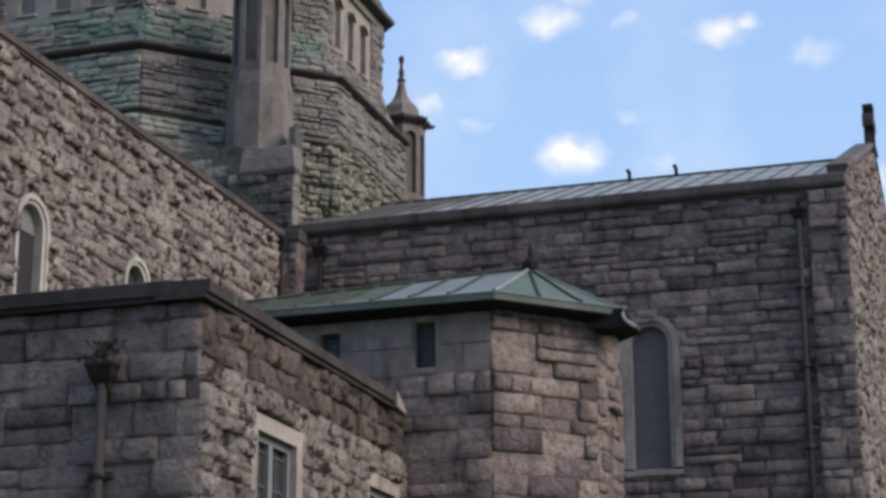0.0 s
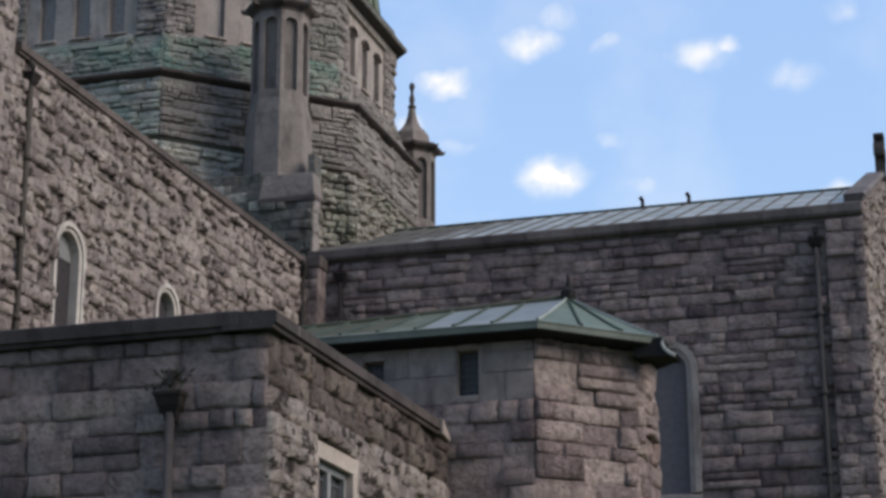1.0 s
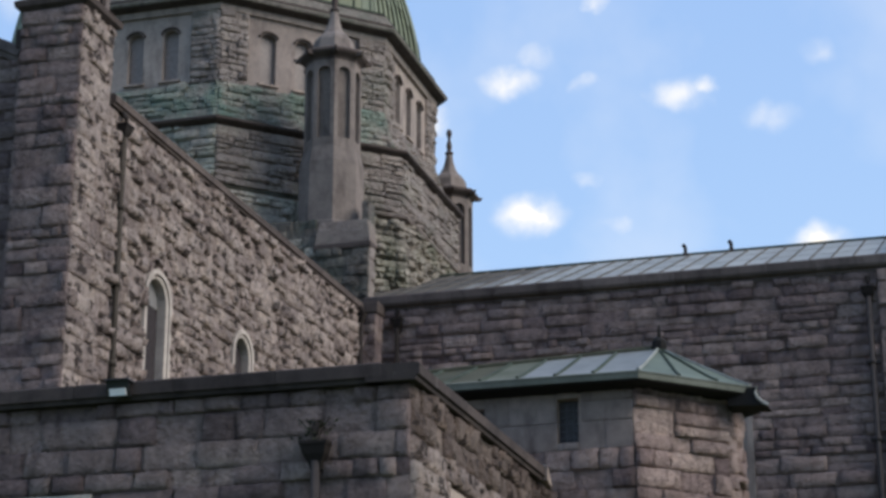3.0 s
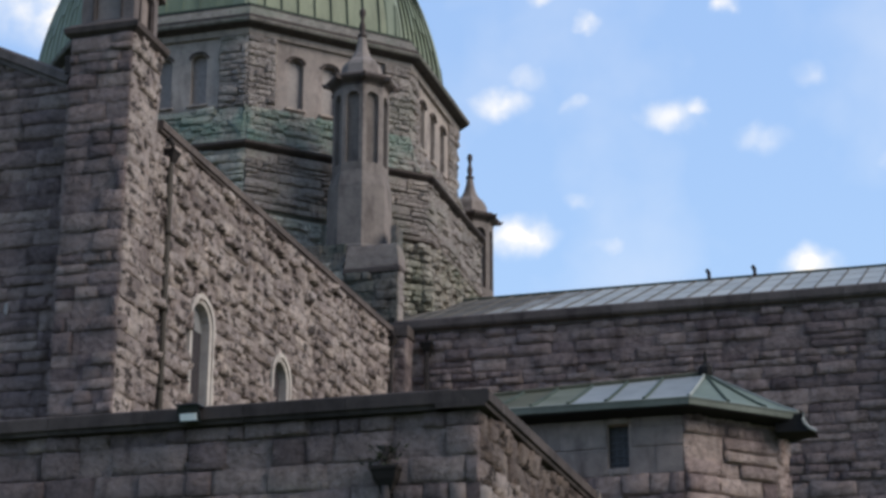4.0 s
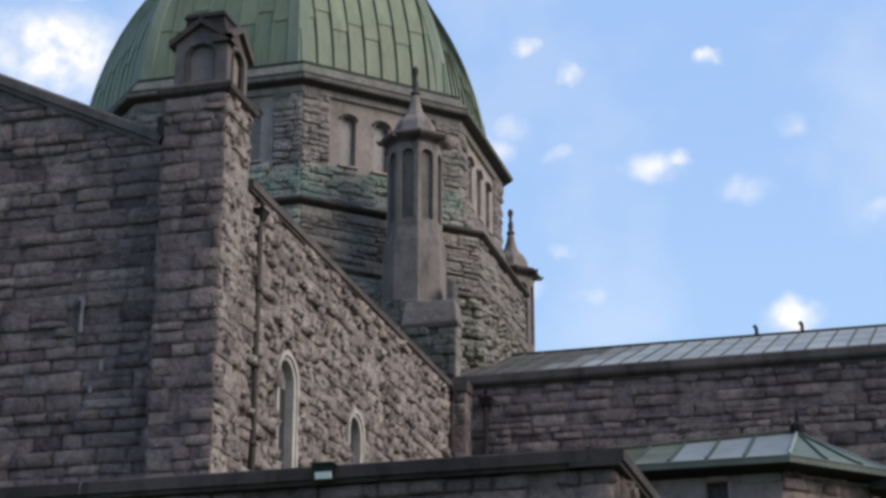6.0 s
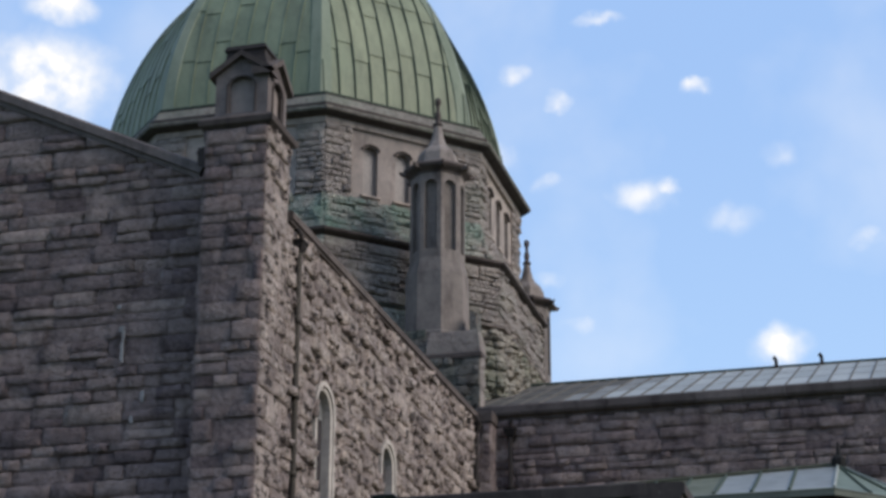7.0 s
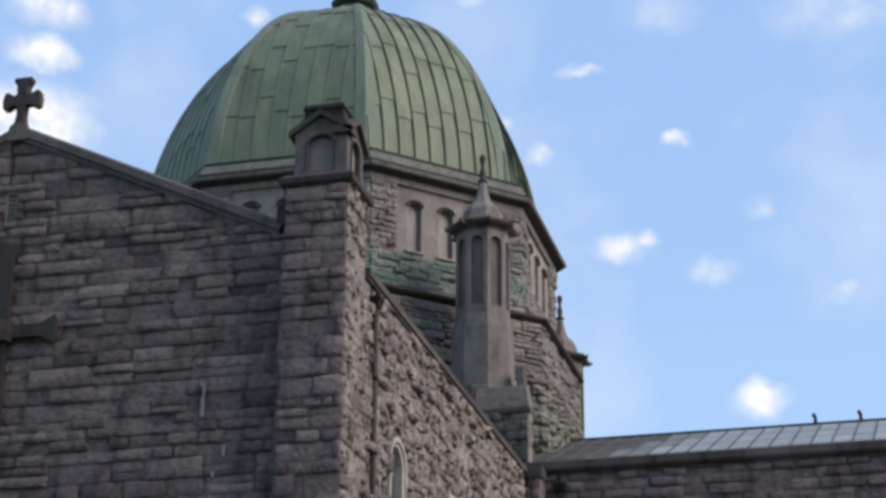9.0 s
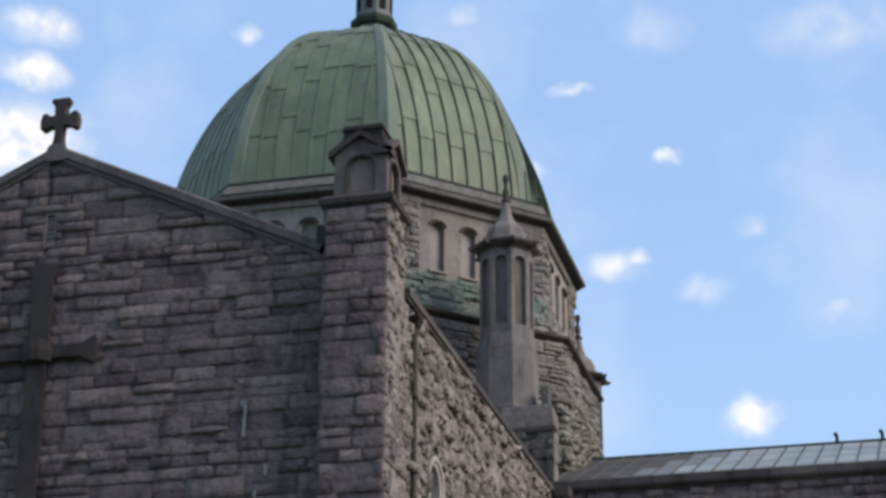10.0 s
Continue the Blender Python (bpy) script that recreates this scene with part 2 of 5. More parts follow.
def copper_material(name, a, b, streak, rough, metal=0.0):
    m, t, p = material(name)
    s = noise_of(t, 2.2, 5.0, 0.6, stretched(t, 1.0, 1.0, 0.12))
    c = ramp(t, s, [(0.3, a), (0.68, b)])
    c = blend(t, "MULTIPLY", 0.6, c, ramp(t, each_stone(t), [(0.0, (0.8, 0.82, 0.8)), (1.0, (1.1, 1.08, 1.05))]))
    big = noise_of(t, 0.35, 3.0, 0.5)
    c = blend(t, "MIX", span(t, big, 0.45, 0.7, 0.0, 0.5), c, streak)
    grime = noise_of(t, 1.4, 6.0, 0.7, stretched(t, 1.0, 1.0, 0.45))
    c = blend(t, "MIX", span(t, grime, 0.5, 0.72, 0.0, 0.55), c, tuple(v * 0.62 for v in a))
    c = blend(t, "MULTIPLY", 0.5, c, ramp(t, noise_of(t, 22.0, 4.0), [(0.3, (0.75, 0.75, 0.75)), (0.7, (1.1, 1.1, 1.1))]))
    t.links.new(c, p.inputs["Base Color"])
    p.inputs["Roughness"].default_value = rough
    p.inputs["Metallic"].default_value = metal
    p.inputs["Specular IOR Level"].default_value = 0.12 if rough > 0.65 else 0.4
    bump(t, p, noise_of(t, 5.0, 4.0), 0.15, 0.03)
    return m


m_copper = copper_material("verdigris_copper", (0.112, 0.122, 0.07), (0.196, 0.212, 0.128), (0.15, 0.186, 0.108), 0.63)
m_seam = copper_material("dark_copper_seam", (0.032, 0.042, 0.03), (0.055, 0.068, 0.05), (0.045, 0.058, 0.042), 0.7)
m_sheet = copper_material("weathered_grey_copper", (0.185, 0.192, 0.175), (0.27, 0.277, 0.258), (0.13, 0.15, 0.122), 0.7)
m_dull = copper_material("dull_brown_roof_metal", (0.075, 0.067, 0.06), (0.115, 0.103, 0.092), (0.085, 0.078, 0.066), 0.8)
m_rib = copper_material("pale_copper_hip", (0.15, 0.172, 0.125), (0.215, 0.232, 0.172), (0.165, 0.195, 0.138), 0.66)
m_roof_mid = copper_material("mid_brown_grey_roof_metal", (0.14, 0.13, 0.115), (0.21, 0.2, 0.18), (0.15, 0.14, 0.12), 0.65)
m_roof = copper_material("grey_roof_metal", (0.25, 0.247, 0.224), (0.335, 0.33, 0.305), (0.205, 0.198, 0.175), 0.55)
m_fascia = copper_material("grey_eave_metal", (0.12, 0.125, 0.105), (0.18, 0.187, 0.16), (0.13, 0.145, 0.115), 0.7)
m_sheet_bright = copper_material("sky_bright_copper", (0.14, 0.135, 0.118), (0.205, 0.2, 0.18), (0.115, 0.118, 0.095), 0.5)
m_sheet_half = copper_material("half_bright_copper", (0.092, 0.096, 0.066), (0.145, 0.148, 0.112), (0.07, 0.077, 0.046), 0.75)
m_sheet_green = copper_material("pale_green_copper", (0.075, 0.092, 0.063), (0.12, 0.143, 0.102), (0.07, 0.086, 0.05), 0.6)
m_sheet_old = copper_material("dull_green_copper", (0.056, 0.053, 0.034), (0.088, 0.084, 0.056), (0.07, 0.072, 0.045), 0.8)


def plain(name, colour, rough, metal=0.0, var=0.25):
    m, t, p = material(name)
    c = blend(t, "MULTIPLY", var, colour, ramp(t, noise_of(t, 9.0, 5.0), [(0.3, (0.5, 0.5, 0.5)), (0.7, (1.2, 1.2, 1.2))]))
    t.links.new(c, p.inputs["Base Color"])
    p.inputs["Roughness"].default_value, p.inputs["Metallic"].default_value = rough, metal
    p.inputs["Specular IOR Level"].default_value = 0.15 if rough > 0.5 else 0.5
    bump(t, p, noise_of(t, 30.0, 3.0), 0.1, 0.01)
    return m


m_iron = plain("painted_cast_iron", (0.024, 0.019, 0.017), 0.9)
m_pipe = plain("weathered_grey_pipe", (0.056, 0.047, 0.044), 0.85, 0.0, 0.5)
m_pipe_brown = plain("weathered_brown_pipe", (0.055, 0.045, 0.036), 0.85, 0.0, 0.5)
m_lime = plain("leached_lime", (0.27, 0.25, 0.24), 0.9, 0.0, 0.6)
m_dark = plain("black_fittings_and_shade", (0.018, 0.016, 0.015), 0.9)
m_lead = plain("lead_came", (0.09, 0.09, 0.095), 0.55)
m_frame = plain("grey_window_paint", (0.2, 0.19, 0.185), 0.6)
m_lamp = plain("floodlight_black", (0.02, 0.02, 0.022), 0.4)
m_lens = plain("floodlight_glass_glare", (0.9, 0.86, 0.82), 0.25, 0.0, 0.05)
m_leaf = plain("withered_weed", (0.04, 0.042, 0.026), 0.85)
m_grass = plain("lawn", (0.06, 0.09, 0.03), 0.95, 0.0, 0.6)
# lancet glass: part of the sun's reflection is put into the pale base
m_guard = plain("lancet_glass_glare", (0.2, 0.162, 0.14), 0.45, 0.0, 0.5)
m_guard.node_tree.nodes["Principled BSDF"].inputs["Specular IOR Level"].default_value = 0.35
m_guard_grey = plain("grey_wire_guard", (0.045, 0.039, 0.04), 0.8, 0.0, 0.35)
m_guard_grey.node_tree.nodes["Principled BSDF"].inputs["Specular IOR Level"].default_value = 0.0
m_guard_pale = plain("dusty_wire_guard", (0.125, 0.108, 0.108), 0.85, 0.0, 0.35)
m_sky_pane = plain("sky_bright_pane", (0.17, 0.162, 0.155), 0.7, 0.0, 0.2)
m_glass, _t, _p = material("leaded_glass")
_c = ramp(_t, noise_of(_t, 6.0, 3.0), [(0.3, (0.03, 0.026, 0.026)), (0.7, (0.06, 0.052, 0.052))])
_t.links.new(_c, _p.inputs["Base Color"])
_p.inputs["Roughness"].default_value = 0.35
_p.inputs["Specular IOR Level"].default_value = 0.2
bump(_t, _p, noise_of(_t, 4.0, 2.0), 0.12, 0.02)


# ---------------------------------------------------------------- building kit
def part(name, bm, mat, parent=None, label="", smooth=False):
    me = bpy.data.meshes.new(name)
    if isinstance(bm, tuple):
        me.from_pydata(*bm)
    else:
        bmesh.ops.recalc_face_normals(bm, faces=bm.faces[:])
        bm.to_mesh(me)
        bm.free()
    if smooth:
        me.polygons.foreach_set("use_smooth", [True] * len(me.polygons))
    me.materials.append(mat)
    ob = new(name, me)
    ob.parent = parent
    return tagged(ob, label)


def thing(name, label, category, group="", kind="", at=(0, 0, 0)):
    ob = new(name)
    ob.location = at
    ob.empty_display_size = 0.2
    return tagged(ob, label, category, group, kind)


def hull(bm, rings):
    """Skin between rings of equally many points; the ends are closed."""
    made = [[bm.verts.new(p) for p in ring] for ring in rings]
    n = len(made[0])
    for a, b in zip(made, made[1:]):
        for i in range(n):
            bm.faces.new((a[i], a[(i + 1) % n], b[(i + 1) % n], b[i]))
    bm.faces.new(made[0][::-1])
    bm.faces.new(made[-1])
    return bm


def band(rings):
    """A closed moulding: a section carried round, its last ring joined to its first."""
    bm = bmesh.new()
    made = [[bm.verts.new(p) for p in ring] for ring in rings]
    n = len(made[0])
    for a, b in zip(made, made[1:] + made[:1]):
        for i in range(n):
            bm.faces.new((a[i], a[(i + 1) % n], b[(i + 1) % n], b[i]))
    return bm


def box(bm, x0, x1, y0, y1, z0, z1):
    return hull(bm, [[(x0, y0, z), (x1, y0, z), (x1, y1, z), (x0, y1, z)] for z in (z0, z1)])


def soft_box(x0, x1, y0, y1, z0, z1, r=0.02):
    bm = box(bmesh.new(), x0, x1, y0, y1, z0, z1)
    bmesh.ops.bevel(bm, geom=bm.edges[:], offset=r, segments=2, affect="EDGES", profile=0.6)
    return bm


def ring_points(cx, cy, r, z, n, turn=0.0):
    return [(cx + r * math.cos(turn + 2 * math.pi * i / n), cy + r * math.sin(turn + 2 * math.pi * i / n), z) for i in range(n)]


def lathe(cx, cy, profile, n=8, turn=math.pi / 8):
    """profile: apothem, height."""
    k = 1 / math.cos(math.pi / n) if n <= 12 else 1.0
    return hull(bmesh.new(), [ring_points(cx, cy, max(r, 0.004) * k, z, n, turn) for r, z in profile])


class Face:
    """A wall plane: origin, u along it, v up it, n out of it."""

    def __init__(self, origin, u, v=(0, 0, 1)):
        self.o, self.u, self.v = Vector(origin), Vector(u).normalized(), Vector(v).normalized()
        self.n = self.u.cross(self.v).normalized()

    def at(self, u, v, n=0.0):
        return self.o + self.u * u + self.v * v + self.n * n

    def matrix(self):
        return Matrix((
            (self.u.x, self.v.x, self.n.x, self.o.x), (self.u.y, self.v.y, self.n.y, self.o.y),
            (self.u.z, self.v.z, self.n.z, self.o.z), (0, 0, 0, 1)))


# unit stones: rock-faced, 1 x 1 with the outline at depth 0 and the face near depth 1
def unit_stone(rng):
    xs, ys = [-0.5, -0.5 + rng.uniform(0.05, 0.12), rng.uniform(-0.2, 0.2), 0.5 - rng.uniform(0.05, 0.12), 0.5], [-0.5, -0.5 + rng.uniform(0.08, 0.17), 0.5 - rng.uniform(0.08, 0.17), 0.5]
    gx, gy = rng.uniform(-0.5, 0.5), rng.uniform(-0.4, 0.4)
    verts, faces = [], []
    for j, y in enumerate(ys):
        for i, x in enumerate(xs):
            rim = i in (0, 4) or j in (0, 3)
            jx, jy = rng.uniform(-0.03, 0.03), rng.uniform(-0.05, 0.05)
            verts.append((x + (jx if not rim else jx * 0.5), y + (jy if not rim else jy * 0.5), rng.uniform(0.15, 0.55) if rim else rng.uniform(0.55, 1.15) + gx * x + gy * y))
    for j in range(3):
        for i in range(4):
            a = j * 5 + i
            faces.append((a, a + 1, a + 6, a + 5))
    rim = [0, 1, 2, 3, 4, 9, 14, 19, 18, 17, 16, 15, 10, 5]
    low = len(verts)
    for r in rim:
        verts.append((verts[r][0], verts[r][1], -0.8))
    for k in range(len(rim)):
        a, b = rim[k], rim[(k + 1) % len(rim)]
        faces.append((b, a, low + k, low + (k + 1) % len(rim)))
    return verts, faces


_rng = random.Random(7)
UNIT = [unit_stone(_rng) for _ in range(14)]
UNIT_MESH = {}


def stone_mesh(k, mat):
    if (k, mat.name) not in UNIT_MESH:
        me = bpy.data.meshes.new("stone")
        me.from_pydata(UNIT[k][0], [], UNIT[k][1])
        me.polygons.foreach_set("use_smooth", [True] * len(me.polygons))
        me.materials.append(mat)
        UNIT_MESH[k, mat.name] = me
    return UNIT_MESH[k, mat.name]


def clip(poly, cuts):
    """Cut a polygon of (u, v) by half planes a*u + b*v <= c."""
    for a, b, c in cuts:
        out = []
        for p, q in zip(poly, poly[1:] + poly[:1]):
            dp, dq = a * p[0] + b * p[1] - c, a * q[0] + b * q[1] - c
            if dp <= 0:
                out.append(p)
            if (dp < 0 < dq) or (dq < 0 < dp):
                s = dp / (dp - dq)
                out.append((p[0] + s * (q[0] - p[0]), p[1] + s * (q[1] - p[1])))
        poly = out
        if len(poly) < 3:
            return []
    return poly


LATER = []  # stones are laid last


def masonry(face, u0, u1, v0, v1, parent, mat, course=0.3, long=2.0, depth=0.07, seed=1, holes=(), cuts=(), near=None, joint=0.004):
    """Coursed rock-faced stones over a wall face; near: the stretch (u0, u1, v0, v1) whose stones are parts of their own."""
    LATER.append((face, u0, u1, v0, v1, parent, mat, course, long, depth, seed, holes, cuts, near, joint))


def lay(face, u0, u1, v0, v1, parent, mat, course, long, depth, seed, holes, cuts, near, joint):
    rng = random.Random(seed)
    verts, faces, singles, poured = [], [], 0, 0
    fm = face.matrix()
    v = v0
    while v < v1 - 0.05:
        h = course * rng.choice((0.66, 0.8, 0.95, 1.05, 1.2, 1.38))
        if v1 - (v + h) < 0.12:
            h = v1 - v
        u = u0 - rng.uniform(0, 0.4) * course
        while u < u1 - 0.02:
            w = h * rng.uniform(0.7, 1.3) * long * rng.choice((0.6, 1.0, 1.0, 1.3))
            a, b = max(u, u0), min(u + w, u1)
            if u1 - b < 0.12:
                b = u1
                w = b - u
            u += w
            cells = [(a, b, v, v + h)]
            if h > course * 1.05 and rng.random() < 0.3:
                s = v + h * rng.uniform(0.4, 0.6)
                cells = [(a, b, v, s), (a, b, s, v + h)]
            for ca, cb, cv, cw in cells:
                pieces = [(ca, cb, cv, cw)]
                for ha, hb, hv, hw in holes:
                    kept = []
                    for pa, pb, pv, pw in pieces:
                        if pb <= ha or pa >= hb or pw <= hv + 0.03 or pv >= hw - 0.03:
                            kept.append((pa, pb, pv, pw))
                            continue
                        if pa < ha - 0.05:
                            kept.append((pa, ha, pv, pw))
                        if pb > hb + 0.05:
                            kept.append((hb, pb, pv, pw))
                        if pv < hv - 0.05:
                            kept.append((max(pa, ha), min(pb, hb), pv, hv))
                        if pw > hw + 0.05:
                            kept.append((max(pa, ha), min(pb, hb), hw, pw))
                    pieces = kept
                for pa, pb, pv, pw in pieces:
                    if pb - pa < 0.04:
                        continue
                    quad = [(pa, pv), (pb, pv), (pb, pw), (pa, pw)]
                    cut = clip(quad, cuts) if cuts else quad
                    if len(cut) < 3:
                        continue
                    whole = len(cut) == 4 and all(abs(p[0] - q[0]) + abs(p[1] - q[1]) < 1e-6 for p, q in zip(cut, quad))
                    k, d = rng.randrange(len(UNIT)), depth * rng.choice((0.25, 0.5, 0.75, 0.9, 1.0, 1.2))
                    flip = rng.choice((-1, 1))
                    if whole:
                        place = Matrix.Translation(((pa + pb) / 2, (pv + pw) / 2, 0)) @ Matrix.Diagonal((pb - pa - joint, pw - pv - joint, d, 1))
                        if flip < 0:
                            place = place @ Matrix.Rotation(math.pi, 4, "Z")
                        m = fm @ place
                        uc, vc = (pa + pb) / 2, (pv + pw) / 2
                        if near and singles < 300 and near[0] <= uc <= near[1] and near[2] <= vc <= near[3]:
                            ob = new("stone", stone_mesh(k, mat))
                            ob.parent = parent
                            ob.matrix_basis = m
                            singles += 1
                            continue
                        base = len(verts)
                        verts.extend(tuple(m @ Vector(p)) for p in UNIT[k][0])
                        faces.extend(tuple(base + i for i in f) for f in UNIT[k][1])
                    else:
                        mu, mv = sum(p[0] for p in cut) / len(cut), sum(p[1] for p in cut) / len(cut)
                        base, n = len(verts), len(cut)
                        for shrink, deep in ((0.98, -0.8 * d), (0.98, 0.2 * d), (0.84, 0.8 * d)):
                            verts.extend(tuple(face.at(mu + (p[0] - mu) * shrink, mv + (p[1] - mv) * shrink, deep)) for p in cut)
                        for r in (0, 1):
                            faces.extend((base + r * n + i, base + r * n + (i + 1) % n, base + (r + 1) * n + (i + 1) % n, base + (r + 1) * n + i) for i in range(n))
                        faces.append(tuple(base + 2 * n + i for i in range(n)))
                    poured += 1
        v += h
    if poured:
        ob = part("stonework", (verts, [], faces), mat, parent, "", True)
        tagged(ob, kind="stuff")


def arch_profile(half, spring, kind, steps=10):
    """Points of a head from the right springing to the left one, in (du, v)."""
    if kind == "round":
        return [(half * math.cos(math.pi * i / steps), spring + half * math.sin(math.pi * i / steps)) for i in range(steps + 1)]
    if kind == "shoulder":
        return [(half, spring), (half * 0.72, spring + half * 0.42), (half * 0.25, spring + half * 0.62), (-half * 0.25, spring + half * 0.62), (-half * 0.72, spring + half * 0.42), (-half, spring)]
    return [(half, spring), (-half, spring)]


def pierced(face, u0, u1, v0, v1, holes, n0, n1, top=None):
    """A slab with openings through it. holes: (centre, half width, sill, springing, kind), from left to right. top(u): a sloping upper edge."""
    bm = bmesh.new()
    top = top or (lambda u: v1)

    def slab(poly):
        a = [bm.verts.new(face.at(p[0], p[1], n1)) for p in poly]
        b = [bm.verts.new(face.at(p[0], p[1], n0)) for p in poly]
        bm.faces.new(a)
        bm.faces.new(b[::-1])
        for i in range(len(poly)):
            j = (i + 1) % len(poly)
            bm.faces.new((a[i], b[i], b[j], a[j]))

    at = u0
    for c, half, sill, spring, kind in holes:
        if c - half > at + 1e-4:
            slab([(at, v0), (c - half, v0), (c - half, top(c - half)), (at, top(at))])
        if sill > v0 + 1e-4:
            slab([(c - half, v0), (c + half, v0), (c + half, sill), (c - half, sill)])
        head = [(c + du, v) for du, v in arch_profile(half, spring, kind)]
        for p, q in zip(head, head[1:]):
            if p[0] - q[0] > 1e-5:
                slab([q, p, (p[0], top(p[0])), (q[0], top(q[0]))])
        at = c + half
    if u1 > at + 1e-4:
        slab([(at, v0), (u1, v0), (u1, top(u1)), (at, top(at))])
    bmesh.ops.remove_doubles(bm, verts=bm.verts[:], dist=0.0002)
    return bm


def arch_ring(face, c, half, sill, spring, wide, n0, n1, kind="round"):
    """A moulded band round an opening, from sill to sill."""
    inner = [(c + half, sill)] + [(c + du, v) for du, v in arch_profile(half, spring, kind)] + [(c - half, sill)]
    outer = [(c + half + wide, sill)] + [(c + du, v) for du, v in arch_profile(half + wide, spring, kind)] + [(c - half - wide, sill)]
    bm = bmesh.new()
    rows = []
    for p, q in zip(inner, outer):
        mid = (p[0] * 0.55 + q[0] * 0.45, p[1] * 0.55 + q[1] * 0.45)
        rows.append([bm.verts.new(face.at(*p, n0)), bm.verts.new(face.at(*p, n1 - 0.05)), bm.verts.new(face.at(*mid, n1 - 0.03)), bm.verts.new(face.at(*mid, n1)), bm.verts.new(face.at(*q, n1)), bm.verts.new(face.at(*q, n0))])
    for a, b in zip(rows, rows[1:]):
        for i in range(6):
            j = (i + 1) % 6
            bm.faces.new((a[i], a[j], b[j], b[i]))
    bm.faces.new(rows[0])
    bm.faces.new(rows[-1][::-1])
    return bm


def pane(face, c, half, sill, spring, kind, n):
    bm = bmesh.new()
    pts = [(c - half, sill), (c + half, sill)] + [(c + du, v) for du, v in arch_profile(half, spring, kind)]
    a = [bm.verts.new(face.at(p[0], p[1], n)) for p in pts]
    b = [bm.verts.new(face.at(p[0], p[1], n - 0.02)) for p in pts]
    bm.faces.new(a)
    bm.faces.new(b[::-1])
    for i in range(len(pts)):
        j = (i + 1) % len(pts)
        bm.faces.new((a[i], b[i], b[j], a[j]))
    return bm


def bars(face, c, half, sill, top, n, du=0.16, dv=0.22, w=0.012):
    bm = bmesh.new()
    count = max(1, round(2 * half / du))
    for i in range(1, count):
        u = c - half + 2 * half * i / count
        hull(bm, [[face.at(u - w, v, n), face.at(u + w, v, n), face.at(u + w, v, n + 0.015), face.at(u - w, v, n + 0.015)] for v in (sill, top)])
    v = sill + dv
    while v < top:
        hull(bm, [[face.at(u, v - w, n), face.at(u, v + w, n), face.at(u, v + w, n + 0.02), face.at(u, v - w, n + 0.02)] for u in (c - half, c + half)])
        v += dv
    return bm


def window(face, c, half, sill, spring, kind, parent, deep=0.22, ring=0.0, ring_mat=None, label="", glazing=None):
    """A glazed opening: pane, leading, and a moulded surround where there is one."""
    glass = part("window", pane(face, c, half + 0.02, sill - 0.02, spring, kind, -deep), glazing or m_guard, parent, label)
    if ring:
        part("frame", arch_ring(face, c, half - 0.008, sill, spring, ring + 0.008, -deep - 0.1, 0.1, kind), ring_mat, glass, "pale dressed stone surround")
        bm = bmesh.new()
        hull(bm, [[face.at(u, sill - 0.16, -deep), face.at(u, sill - 0.16, 0.1), face.at(u, sill - 0.05, 0.1), face.at(u, sill, -deep)] for u in (c - half - ring, c + half + ring)])
        part("sill", bm, ring_mat, glass)
    return glass


def coping_run(face, u0, u1, v, high, out, back, count, parent, mat=None, slope=0.08):
    """Coping stones laid end to end on a wall head, with a drip edge."""
    step = (u1 - u0) / count
    for i in range(count):
        a, b = u0 + i * step + 0.004, u0 + (i + 1) * step - 0.004
        section = [(-back, v), (out - 0.05, v), (out - 0.04, v + 0.05), (out, v + 0.06), (out, v + high - slope), (out - 0.03, v + high - slope + 0.02), (-back, v + high)]
        bm = hull(bmesh.new(), [[face.at(u, q, n) for n, q in section] for u in (a, b)])
        part("coping_stone", bm, mat or m_coping, parent)


def raking_coping(face, ua, va, ub, vb, thick, out, back, count, parent):
    """Coping up a gable from (ua, va) to (ub, vb), its upper edge."""
    du, dv = ub - ua, vb - va
    length = math.hypot(du, dv)
    nu, nv = -dv / length, du / length
    if nv < 0:
        nu, nv = -nu, -nv
    for i in range(count):
        s0, s1 = i / count + 0.0004, (i + 1) / count - 0.0004
        rings = []
        for s in (s0, s1):
            u, v = ua + du * s, va + dv * s
            section = [(-back, -thick), (out - 0.06, -thick), (out - 0.05, -thick + 0.09), (out, -thick + 0.1), (out, -0.05), (out - 0.05, 0), (-back, 0)]
            rings.append([face.at(u + nu * q, v + nv * q, n) for n, q in section])
        part("coping_stone", hull(bmesh.new(), rings), m_grimy, parent)


def tube(path, r, n=10, close=True):
    bm = bmesh.new()
    rings = []
    for i, p in enumerate(path):
        a, b = Vector(path[max(i - 1, 0)]), Vector(path[min(i + 1, len(path) - 1)])
        q = (b - a).to_track_quat("Z", "Y")
        rings.append([Vector(p) + q @ Vector((r * math.cos(2 * math.pi * k / n), r * math.sin(2 * math.pi * k / n), 0)) for k in range(n)])
    return hull(bm, rings)


